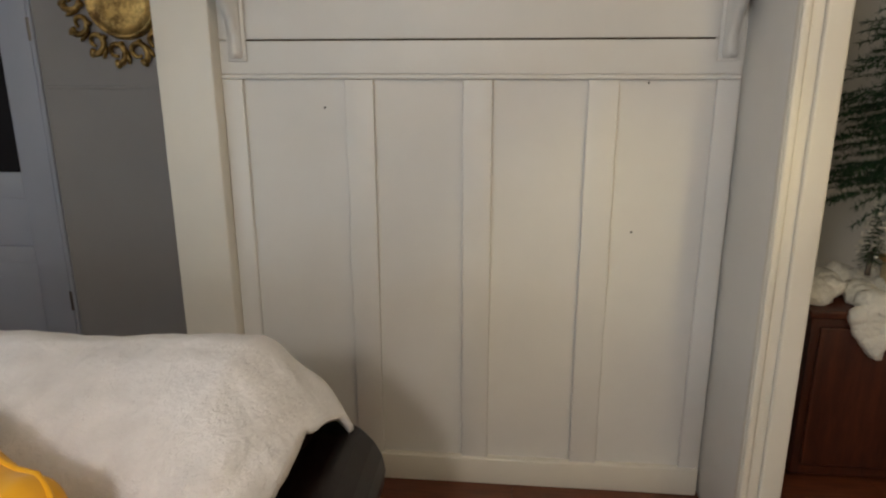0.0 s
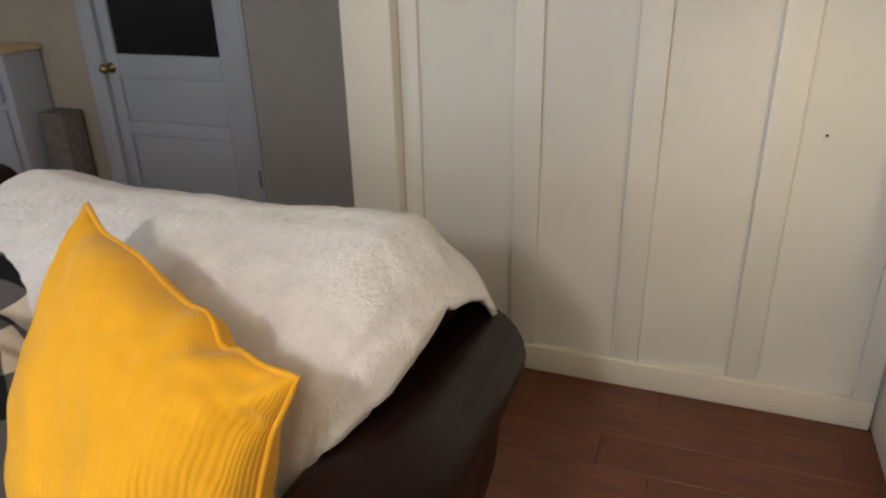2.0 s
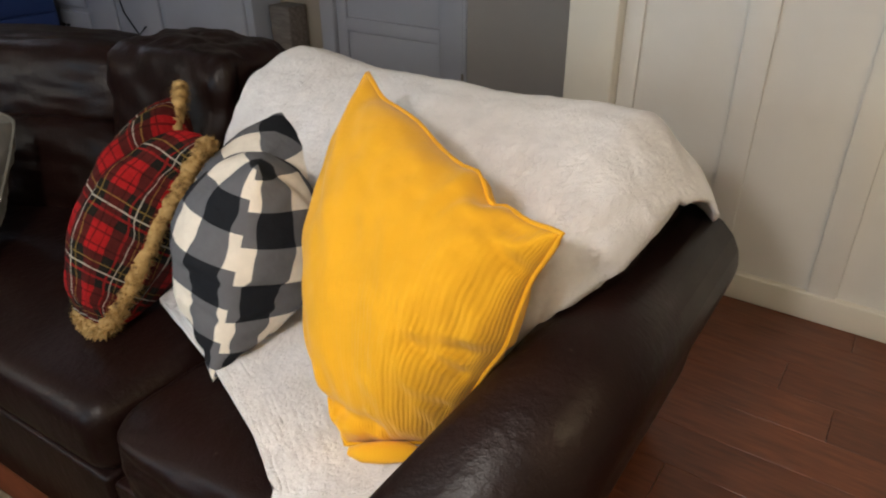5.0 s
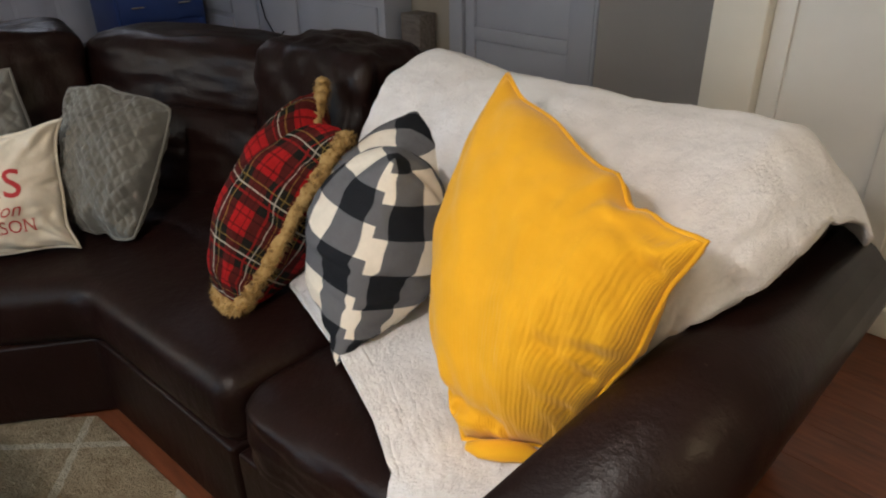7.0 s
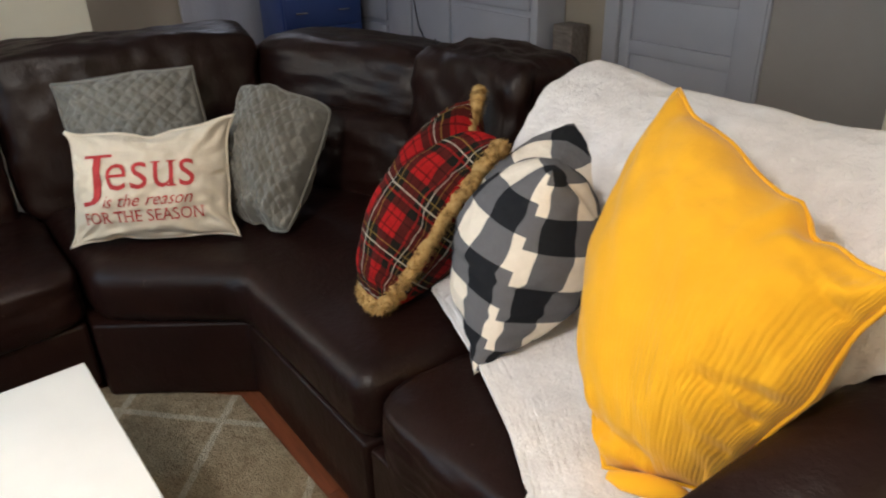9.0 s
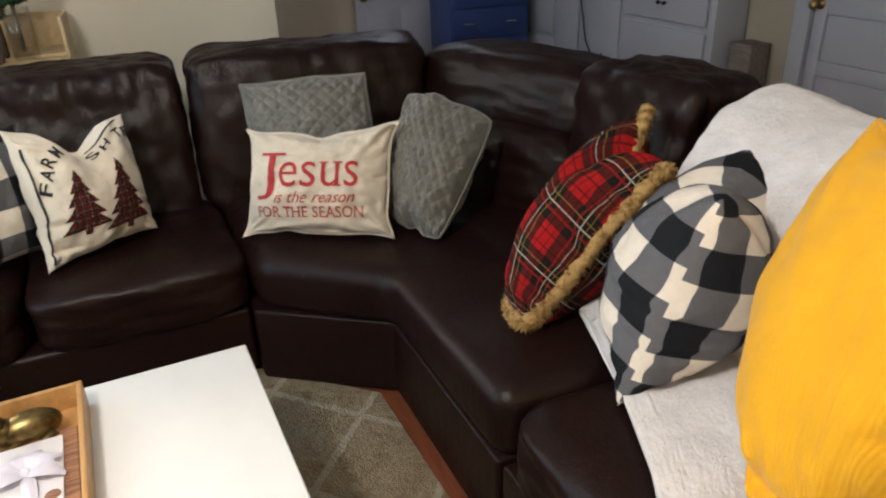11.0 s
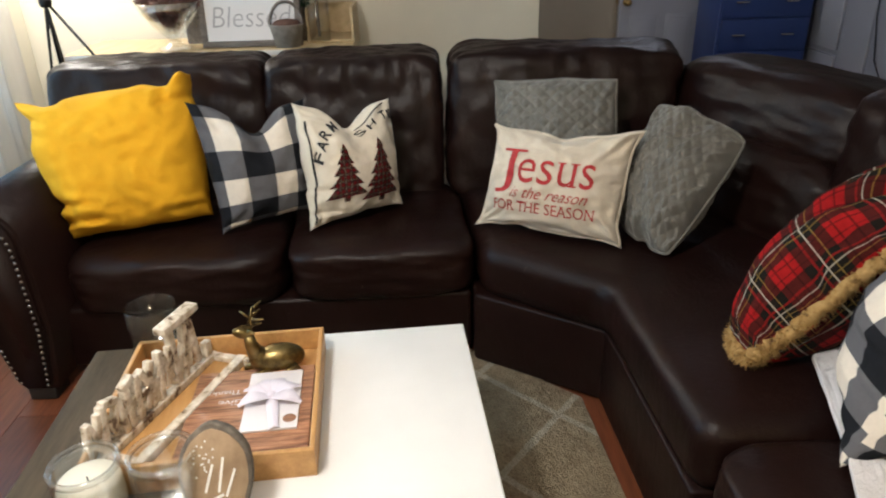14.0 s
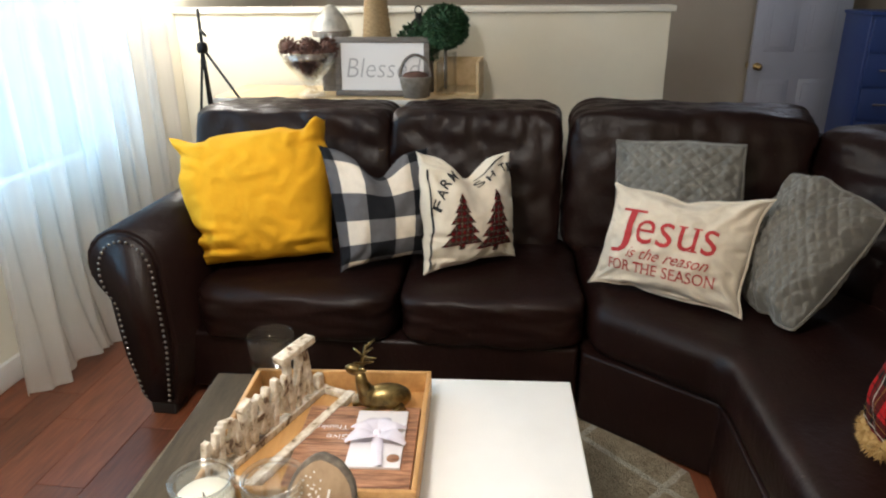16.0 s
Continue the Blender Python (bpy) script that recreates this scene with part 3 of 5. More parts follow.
# ---- throw ----
def throw_blanket():
    prof = [(0.445, 0.36), (0.437, 0.45), (0.475, 0.515), (0.56, 0.527), (0.655, 0.529), (0.75, 0.529), (0.95, 0.545), (1.0, 0.62), (1.03, 0.74), (1.075, 0.85), (1.14, 0.935), (1.24, 1.0), (1.36, 1.035), (1.46, 1.04), (1.56, 1.01), (1.64, 0.92), (1.70, 0.80), (1.715, 0.68)]
    left = [-0.79, -0.79, -0.82, -0.98, -1.22, -1.55, -1.61, -1.60, -1.595, -1.59, -1.60, -1.63, -1.64, -1.63, -1.63, -1.63, -1.63, -1.63]
    right = [-0.66, -0.65, -0.61, -0.59, -0.58, -0.57, -0.56, -0.55, -0.52, -0.47, -0.43, -0.41, -0.40, -0.38, -0.35, -0.37, -0.45, -0.50]
    nj, ni = 110, 130
    xs = np.linspace(0, len(prof) - 1, nj)
    idx = np.arange(len(prof))
    py, pz = np.interp(xs, idx, [p[0] for p in prof]), np.interp(xs, idx, [p[1] for p in prof])
    lx, rx = np.interp(xs, idx, left), np.interp(xs, idx, right)
    bm = bmesh.new()
    rows = []
    for j in range(nj):
        row = []
        for i in range(ni):
            s = i / (ni - 1)
            x = lx[j] * (1 - s) + rx[j] * s
            y, z = py[j], pz[j]
            n1 = noise.noise(Vector((x * 3.0, xs[j] * 0.35, 1.0)))
            n2 = noise.noise(Vector((x * 9.0, xs[j] * 0.9, 4.0)))
            n3 = noise.noise(Vector((x * 45, y * 45, z * 45)))
            lift = 0.012 * n1 + 0.007 * n2 + 0.004 * n3
            if xs[j] > 9:
                z += 0.03 * max(0, min(1, (-1.38 - x) / 0.25)) - 0.018 * max(0, min(1, (-0.65 - x) / 0.25))
            if xs[j] > 6:
                z += lift
                y -= lift * 0.7
            else:
                z += max(lift, -0.004)
            # the end falls over the corner of the back and the arm
            drop = max(0.0, x + 0.55)
            if xs[j] > 7:
                z -= 1.9 * drop ** 1.35
                fold = 0.018 * math.sin((x * 1.2 + y) * 34) * min(1, drop * 9)
                y -= fold
            # long creases that run down to the arm
            if 6.5 < xs[j] < 14:
                k = math.sin(math.pi * (xs[j] - 6.5) / 7.5)
                for xf, dep in ((-0.490, 0.042), (-0.535, 0.026), (-0.62, 0.010)):
                    q = (x - xf - 0.028 * (xs[j] - 9)) / 0.018
                    lip = math.exp(q / 2.6) if q < 0 else math.exp(-1.3 * q * q)
                    y -= k * dep * lip
                    z += 0.4 * k * dep * lip
            row.append(bm.verts.new((x, y, z)))
        rows.append(row)
    for a, b in zip(rows, rows[1:]):
        for i in range(ni - 1):
            bm.faces.new((a[i], a[i + 1], b[i + 1], b[i]))
    ob = solo("throw_blanket", bm, throw_mat, "fluffy white fleece throw draped over the sofa's back and seat", "blanket")
    md = ob.modifiers.new("thick", "SOLIDIFY")
    md.thickness, md.offset = 0.014, 1.0
    return ob


throw_blanket()


# ---- pillows ----
class Pillow:
    """A stuffed pillow hung in four corners: top-left, top-right, bottom-right, bottom-left, as seen from the front."""

    def __init__(self, corners, thick, pinch=0.07, chop=0.0, power=0.55, quilt=0, seed=0.0, soft=0.012, sharp=2.2, lbulge=0.0, dip=0.0, rnd=0.0, ear=2, dents=(), creases=()):
        self.c = [Vector(p) for p in corners]
        self.thick, self.pinch, self.chop, self.power, self.quilt, self.seed, self.soft, self.sharp, self.lbulge, self.dip, self.rnd, self.ear = thick, pinch, chop, power, quilt, seed, soft, sharp, lbulge, dip, rnd, ear
        self.dents, self.creases = dents, creases
        tl, tr, br, bl = self.c
        self.n = ((tr - bl).cross(tl - br)).normalized()

    def at(self, u, v, side=1, lift=0.0):
        """u, v in -1..1, v up."""
        tl, tr, br, bl = self.c
        pu = u * (1 - self.pinch * (1 - abs(v) ** self.ear) * abs(u))
        pv = v * (1 - self.pinch * (1 - abs(u) ** self.ear) * abs(v))
        k = 1 - self.rnd * (u * v) ** 4
        pu, pv = pu * k, pv * k
        w = 0.012 * noise.noise(Vector((u * 3.1 + self.seed, v * 3.1, 7.7)))
        pu, pv = pu + w * abs(u) ** 3, pv - w * abs(v) ** 3
        pu -= self.lbulge * (1 - v * v) * max(0, -u)
        pv -= self.dip * (1 - u * u) * max(0, v) ** 3
        if self.chop:
            pv -= self.chop * math.exp(-(u / 0.38) ** 2) * max(0, (v + 0.35) / 1.35) ** 2
        dh = 0.0
        for u0, v0, wide, du, dv, dn in self.dents:
            g = math.exp(-((u - u0) ** 2 + (v - v0) ** 2) / wide ** 2)
            pu, pv, dh = pu + du * g, pv + dv * g, dh + dn * g
        a, b = (pu + 1) / 2, (pv + 1) / 2
        p = (bl * (1 - a) + br * a) * (1 - b) + (tl * (1 - a) + tr * a) * b
        e = max(0.0, (1 - abs(u) ** self.sharp) * (1 - abs(v) ** self.sharp)) ** self.power
        for u0, v0, u1, v1, wide, deep in self.creases:
            du, dv = u1 - u0, v1 - v0
            f = max(0.0, min(1.0, ((u - u0) * du + (v - v0) * dv) / (du * du + dv * dv)))
            d = math.hypot(u - u0 - f * du, v - v0 - f * dv)
            side_of = 1 if (u - u0) * dv - (v - v0) * du > 0 else -1
            dh += deep * (0.25 + 0.75 * (1 - f)) * (math.exp(-(d / wide) ** 2) - 0.45 * math.exp(-((d - side_of * 1.9 * wide) / wide) ** 2))
        h = self.thick * e + dh * min(1, e * 4)
        if self.chop and v > -0.2:
            h *= 1 - 0.55 * math.exp(-(u / 0.22) ** 2) * max(0, v + 0.2) ** 1.5
        s = Vector((u * 2.3 + self.seed, v * 2.3, side * 3.0))
        h += self.soft * (noise.noise(s) + 0.5 * noise.noise(s * 2.7)) * min(1, e * 3)
        # creases that run in from the corners
        edge = min(1, 4 * e) * (1 - e)
        h += 0.010 * math.sin(9 * (u * u - v * v) + 5 * noise.noise(s)) * edge
        if self.quilt:
            q = self.quilt
            h += 0.012 * (min(abs(math.sin((u + v) * q)), abs(math.sin((u - v) * q))) ** 0.6 - 0.5) * min(1, 3 * e)
        return p + self.n * (side * h + lift * side)

    def body(self, seg=36):
        bm = bmesh.new()
        uvl = bm.loops.layers.uv.new("UVMap")
        ks = [-1 + 2 * i / seg for i in range(seg + 1)]

        def arc(pts):
            """How far along a seam-to-seam line each point lies, from 0 to 1."""
            r = [0.0]
            for a, b in zip(pts, pts[1:]):
                r.append(r[-1] + (b - a).length)
            return [x / r[-1] for x in r]

        au, av = arc([self.at(k, 0, 1) for k in ks]), arc([self.at(0, k, 1) for k in ks])
        for side in (1, -1):
            g = [[bm.verts.new(self.at(-1 + 2 * i / seg, -1 + 2 * j / seg, side)) for i in range(seg + 1)] for j in range(seg + 1)]
            for j in range(seg):
                for i in range(seg):
                    vs = [(i, j), (i + 1, j), (i + 1, j + 1), (i, j + 1)]
                    f = bm.faces.new([g[b][a] for a, b in (vs if side > 0 else vs[::-1])])
                    for l, (a, b) in zip(f.loops, vs if side > 0 else vs[::-1]):
                        l[uvl].uv = (au[a], av[b] + (0.05 if side < 0 else 0))
        bmesh.ops.remove_doubles(bm, verts=bm.verts[:], dist=0.0008)
        return bm

    def rim(self, radius, inset_=1.0, wob=0.0):
        n, pts = 28, []
        for k in range(4 * n):
            s, f = divmod(k, n)
            w = (-1 + 2 * f / n) * inset_
            u, v = [(w, inset_), (inset_, -w), (-w, -inset_), (-inset_, w)][s]
            a, b = self.at(u, v, 1), self.at(u, v, -1)
            pts.append((a + b) / 2 + self.n * wob * noise.noise(Vector((k * 0.4, self.seed, 0))))
        pts.append(pts[0])
        return tube(pts, radius, 6)


PILLOWS = {}


def pillow(key, label, mat, corners, thick, rim=None, rim_mat=None, rim_r=0.006, **kw):
    p = Pillow(corners, thick, **kw)
    t = thing("throw_pillow", label, "pillow", "pillows on the sofa")
    part("cover", p.body(96 if kw.get("quilt") else 72 if kw.get("creases") else 44), mat, t)
    if rim:
        part(rim, p.rim(rim_r), rim_mat or mat, t)
    PILLOWS[key] = (p, t)
    return p, t


pillow("yellow_l", "plump mustard yellow knit square pillow leaning on the sofa back", yellow_plain,
       [(-2.69, -1.745, 1.01), (-2.79, -1.06, 1.085), (-2.66, -1.045, 0.525), (-2.49, -1.545, 0.515)], 0.185, pinch=0.055, ear=7, rnd=0.05, power=0.42, sharp=3.0, seed=2.0, soft=0.02,
       dents=[(-0.6, 1, 0.22, 0, -0.12, 0.0), (0.0, 1, 0.5, 0, -0.05, 0), (0.62, 1, 0.16, 0, -0.10, -0.02), (1, 0.72, 0.2, -0.05, 0, 0), (0.84, 0.92, 0.15, 0.02, 0.05, 0.06), (1, 1, 0.13, -0.04, -0.03, 0.03), (0.25, 1, 0.12, 0, -0.03, 0), (-0.72, -0.62, 0.10, 0, 0, -0.03), (-0.62, -0.82, 0.12, 0, 0, 0.02), (-0.55, -0.55, 0.14, 0, 0, 0.015), (-0.78, 0.72, 0.14, 0, 0, -0.02), (-1, 0.62, 0.22, 0.07, 0, 0), (-0.95, -0.5, 0.12, 0.05, 0, -0.02), (-0.9, -0.78, 0.1, 0.04, 0, -0.02)],
       creases=[(-1, -0.50, -0.35, -0.56, 0.05, -0.035), (-1, -0.74, -0.25, -0.80, 0.05, -0.04), (-1, 0.70, -0.5, 0.50, 0.06, -0.03), (0.70, 1, 0.62, 0.55, 0.06, -0.03), (0.98, 0.65, 0.6, 0.6, 0.05, -0.025), (-0.5, 1, -0.45, 0.7, 0.05, -0.02), (0.9, -0.8, 0.2, -0.85, 0.05, -0.02)])
pillow("check_l", "black and cream buffalo check square pillow", check_b,
       [(-2.61, -1.075, 1.00), (-2.82, -0.68, 0.95), (-2.70, -0.665, 0.53), (-2.50, -0.985, 0.52)], 0.12, pinch=0.08, ear=4, chop=0.46, power=0.6, seed=5.0, dents=[(-0.35, 0.5, 0.2, 0, 0, 0.02), (0.3, -0.2, 0.15, 0, 0, -0.012), (-0.2, -0.75, 0.2, 0, 0, 0.015)])
pillow("farm", "cream cotton pillow printed with two red plaid trees", linen_white,
       [(-2.64, -0.70, 0.975), (-2.87, -0.355, 0.93), (-2.755, -0.315, 0.518), (-2.52, -0.665, 0.512)], 0.12, pinch=0.07, ear=5, chop=0.40, power=0.55, seed=8.0, dents=[(-1, -0.2, 0.2, 0.03, 0, 0), (0.2, -1, 0.2, 0, 0.03, 0), (0.75, -0.8, 0.15, 0, 0, -0.012), (-0.6, -0.85, 0.14, 0, 0, -0.015)],
       creases=[(-1, -0.35, -0.5, -0.45, 0.04, -0.014), (-0.95, -0.75, -0.3, -0.85, 0.04, -0.016), (0.2, -1, 0.3, -0.72, 0.04, -0.014), (0.95, -0.5, 0.7, -0.45, 0.04, -0.012), (-0.9, 0.85, -0.5, 0.75, 0.04, -0.012)])
pillow("gray_l", "gray quilted velvet square pillow leaning upright", velvet,
       [(-3.02, 0.075, 0.96), (-2.84, 0.56, 0.99), (-2.62, 0.53, 0.53), (-2.80, 0.08, 0.53)], 0.11, "piping", pinch=0.05, ear=6, rnd=0.04, power=0.6, quilt=15, seed=11.0, soft=0.018, dents=[(-0.9, 0.6, 0.2, 0, 0, -0.015), (0.2, 1, 0.3, 0, 0.03, 0)])
pillow("gray_r", "gray quilted velvet square pillow tilted in the sofa corner", velvet,
       [(-2.60, 0.64, 0.95), (-2.38, 0.90, 0.862), (-2.175, 0.585, 0.518), (-2.44, 0.49, 0.53)], 0.15, "piping", pinch=-0.02, rnd=0.07, power=0.58, quilt=15, seed=14.0, soft=0.022, dents=[(-0.5, -0.7, 0.14, 0, 0, -0.028), (-0.1, -0.8, 0.12, 0, 0, 0.018), (-0.75, -0.35, 0.14, 0, 0, 0.02), (0.1, -1, 0.2, 0, 0.06, 0), (-0.3, 1, 0.2, 0, 0.05, 0)])
pillow("slogan", "natural linen oblong pillow with red Christmas lettering", linen,
       [(-2.64, 0.05, 0.872), (-2.39, 0.53, 0.885), (-2.28, 0.455, 0.515), (-2.535, -0.035, 0.515)], 0.115, "flange", linen, 0.006, pinch=0.10, ear=7, power=0.6, dip=0.05, seed=17.0, soft=0.016, dents=[(0.0, 1, 0.16, 0, -0.07, 0), (0.55, 1, 0.3, 0, 0.04, 0), (-0.5, 1, 0.3, 0, 0.04, 0), (0.86, 0.9, 0.2, 0.05, 0.12, 0.03), (0.9, -0.85, 0.14, 0.05, -0.03, 0.02), (-0.4, -1, 0.14, 0, 0.05, 0), (0.35, -1, 0.3, 0, -0.03, 0), (-0.86, -0.8, 0.14, 0, 0, -0.012)],
       creases=[(0.98, 0.9, 0.66, 0.5, 0.05, -0.018), (0.98, -0.9, 0.7, -0.65, 0.05, -0.016), (-0.98, -0.9, -0.75, -0.6, 0.05, -0.016), (0.95, 0.1, 0.78, 0.05, 0.04, -0.012), (0.0, 0.98, 0.05, 0.7, 0.05, -0.012), (-0.98, 0.3, -0.8, 0.2, 0.04, -0.012)])
pillow("plaid", "red tartan pillow edged with golden brown fur", plaid,
       [(-1.81, 1.10, 0.985), (-1.49, 0.95, 0.94), (-1.55, 0.595, 0.535), (-1.66, 0.59, 0.535)], 0.165, pinch=0.0, chop=0.36, rnd=0.03, power=0.6, seed=20.0, dents=[(1, 0.35, 0.5, -0.13, 0, 0), (-1, 0.0, 0.6, -0.25, 0, 0), (0.1, 0.1, 0.2, 0, 0, -0.01)])
pillow("check_r", "black, gray and cream buffalo check pillow seen edge on", check_a,
       [(-1.467, 1.196, 0.966), (-1.20, 0.86, 0.975), (-1.19, 0.635, 0.525), (-1.42, 1.00, 0.54)], 0.20, pinch=0.0, chop=0.20, power=0.62, seed=23.0, dents=[(0.8, -0.3, 0.15, 0, 0, -0.012), (0.7, -0.05, 0.14, 0, 0, 0.012), (0.75, -0.7, 0.12, 0, 0, -0.012), (1, -1, 0.14, 0.03, -0.05, 0.02)], creases=[(1, -0.15, 0.55, -0.2, 0.04, -0.012), (1, -0.5, 0.6, -0.42, 0.04, -0.012), (1, -0.85, 0.6, -0.8, 0.04, -0.014)])
pillow("yellow_r", "large mustard yellow ribbed pillow leaning in the arm corner", yellow_mat,
       [(-1.088, 1.127, 1.142), (-0.461, 0.888, 1.004), (-0.615, 0.745, 0.548), (-0.765, 0.640, 0.545)], 0.165, "flange", yellow_mat, 0.006, pinch=0.0, lbulge=0.42, dip=0.10, seed=26.0, soft=0.014,
       dents=[(-1, -0.42, 0.55, -0.50, 0, 0), (0.30, 1, 0.10, 0.0, 0.05, 0), (0.46, 1, 0.10, 0, -0.09, -0.01), (0.72, 1, 0.18, 0, -0.05, -0.01), (-0.8, 1, 0.15, 0, -0.05, 0), (-0.3, 1, 0.22, 0, 0.03, 0), (1, 0.55, 0.2, -0.04, 0, 0), (1, 0.0, 0.22, 0.05, 0, 0),
              (0.7, 0.25, 0.3, 0, 0, 0.012), (0.3, -0.5, 0.3, 0, 0, 0.010)],
       creases=[(1.0, -0.06, 0.35, -0.26, 0.05, -0.015), (0.9, -0.30, 0.35, -0.16, 0.04, -0.014), (-0.9, -0.80, 0.3, -0.88, 0.05, -0.03), (0.98, 0.62, 0.6, 0.74, 0.05, -0.016), (0.9, -0.62, 0.5, -0.55, 0.04, -0.012), (0.42, 0.98, 0.30, 0.62, 0.05, -0.018)])
_fold = tube([(-0.752, 0.612, 0.556), (-0.725, 0.622, 0.559), (-0.69, 0.645, 0.562), (-0.655, 0.672, 0.560), (-0.632, 0.690, 0.556)], [0.010, 0.021, 0.025, 0.022, 0.009], 12)
_fold.transform(Matrix.Translation((0, 0, 0.556)) @ Matrix.Diagonal((1, 1, 0.8, 1)) @ Matrix.Translation((0, 0, -0.556)))
part("folded_corner", _fold, yellow_mat, PILLOWS["yellow_r"][1])

# ---- coffee table ----
TABLE = Matrix.Translation((-1.43, -0.64, 0)) @ pose(0, 0, 0, 0, 0, 4.0)
table = thing("coffee_table", "low coffee table with white lacquered and gray-brown wooden top", "table")
part("tabletop_white", box((-0.455, -0.16, 0.415), (0.55, 0.555, 0.45), 0.006), white_lam, table, "white lacquered leaf")
part("tabletop_wood", box((-0.455, -0.53, 0.414), (0.55, -0.162, 0.449), 0.005), taupe_wood, table, "gray-brown wooden leaf")
part("apron", box((-0.42, -0.49, 0.33), (0.51, 0.51, 0.413), 0.004), taupe_wood, table)
for x in (-0.41, 0.50):
    for y in (-0.48, 0.50):
        part("leg", box((x - 0.03, y - 0.03, 0.012), (x + 0.03, y + 0.03, 0.329), 0.005), taupe_wood, table)
table.matrix_basis = TABLE

# ---- rug ----
rug = solo("area_rug", prism([(-2.46, -1.55), (-2.44, -0.06), (-2.105, 0.312), (-1.50, 0.350), (-0.35, 0.41), (-0.2, -1.5)], 0.001, 0.012, 0.004, 2), rug_mat, "gray-beige rug with pale lattice lines on the floor", "rug")

# ---- prints on the pillows ----
def text_mesh(body, extra_cut=0.05, bold=0.0, serif=False):
    """The outline of a text as a flat bmesh, scaled to a width of 1, its lower left at the origin; with its height."""
    cu = bpy.data.curves.new("text", "FONT")
    cu.body, cu.resolution_u, cu.offset = body, 3, bold
    ob = bpy.data.objects.new("text", cu)
    me = bpy.data.meshes.new_from_object(ob)
    bpy.data.objects.remove(ob)
    bm = bmesh.new()
    bm.from_mesh(me)
    bpy.data.meshes.remove(me)
    xs, ys = [v.co.x for v in bm.verts], [v.co.y for v in bm.verts]
    s = 1 / (max(xs) - min(xs))
    for v in bm.verts:
        v.co = Vector(((v.co.x - min(xs)) * s, (v.co.y - min(ys)) * s, 0))
    if serif:
        # a short foot on the end of each upright stroke
        h = (max(ys) - min(ys)) * s
        ends = []
        for e in bm.edges:
            a, b = e.verts[0].co, e.verts[1].co
            n = abs(a.x - b.x)
            if len(e.link_faces) == 1 and abs(a.y - b.y) < 0.004 * h and 0.04 * h < n < 0.36 * h:
                up = e.link_faces[0].calc_center_median().y > a.y
                ends.append((min(a.x, b.x), max(a.x, b.x), a.y, up))
        for x0, x1, y, up in ends:
            d, t = 0.11 * h, 0.06 * h * (1 if up else -1)
            q = [bm.verts.new(c) for c in ((x0 - d, y, 0), (x1 + d, y, 0), (x1 + d, y + t, 0), (x0 - d, y + t, 0))]
            bm.faces.new(q if up else q[::-1])
    bmesh.ops.triangulate(bm, faces=bm.faces[:])
    for _ in range(3):
        long = [e for e in bm.edges if e.calc_length() > extra_cut]
        if not long:
            break
        bmesh.ops.subdivide_edges(bm, edges=long, cuts=1)
        bmesh.ops.triangulate(bm, faces=bm.faces[:])
    return bm, (max(ys) - min(ys)) * s


def print_text(key, body, u0, u1, v0, v1, mat, turn=0.0, name="lettering", slant=0.0, bold=0.0, serif=False):
    p, t = PILLOWS[key]
    bm, h = text_mesh(body, 0.05, bold, serif)
    cu, cv = (u0 + u1) / 2, (v0 + v1) / 2
    for v in bm.verts:
        a, b = (v.co.x - 0.5) * (u1 - u0), (v.co.y / h - 0.5) * (v1 - v0)
        a += slant * b
        c, s = math.cos(radians(turn)), math.sin(radians(turn))
        v.co = p.at(cu + a * c - b * s, cv + a * s + b * c, 1, 0.003)
    part(name, bm, mat, t, smooth=False)


def print_shape(key, pts, mat, name, label="", cuts=3):
    p, t = PILLOWS[key]
    bm = bmesh.new()
    uvl = bm.loops.layers.uv.new("UVMap")
    bm.faces.new([bm.verts.new((u, v, 0)) for u, v in pts])
    bmesh.ops.triangulate(bm, faces=bm.faces[:])
    for _ in range(cuts):
        bmesh.ops.subdivide_edges(bm, edges=[e for e in bm.edges if e.calc_length() > 0.1], cuts=1)
        bmesh.ops.triangulate(bm, faces=bm.faces[:])
    for f in bm.faces:
        for l in f.loops:
            l[uvl].uv = (l.vert.co.x, l.vert.co.y)
    for v in bm.verts:
        v.co = p.at(v.co.x, v.co.y, 1, 0.003)
    part(name, bm, mat, t, label, smooth=False)


print_text("slogan", "J", -0.80, -0.50, -0.30, 0.58, red_ink, bold=-0.01, serif=True)
print_text("slogan", "esus", -0.43, 0.62, -0.06, 0.40, red_ink, bold=-0.004, serif=True)
print_text("slogan", "is the reason", -0.46, 0.58, -0.35, -0.13, red_ink, slant=0.3, bold=-0.004)
print_text("slogan", "FOR THE SEASON", -0.76, 0.68, -0.64, -0.42, red_ink, bold=-0.004, serif=True)
for ch, u, v, a in (("F", -0.80, 0.12, 64), ("A", -0.73, 0.32, 56), ("R", -0.63, 0.50, 48), ("M", -0.47, 0.66, 38), ("S", 0.12, 0.66, 30), ("H", 0.34, 0.70, 16), ("T", 0.66, 0.74, 6), ("E", 0.86, 0.73, 2)):
    print_text("farm", ch, u - 0.085, u + 0.085, v - 0.085, v + 0.085, black_ink, a, "letter", 0.0, 0.02)


def tree_outline(u, v0, v1, w):
    right = []
    for k in range(5):
        top = v1 - (v1 - v0) * 0.92 * k / 5
        low = v1 - (v1 - v0) * 0.92 * (k + 1) / 5
        right += [(u + w * (k * 0.62) / 5, top), (u + w * (k + 1) / 5, low)]
    right += [(u + w * 0.14, v0 + (v1 - v0) * 0.08), (u + w * 0.14, v0)]
    return right + [(2 * u - a, b) for a, b in reversed(right)]


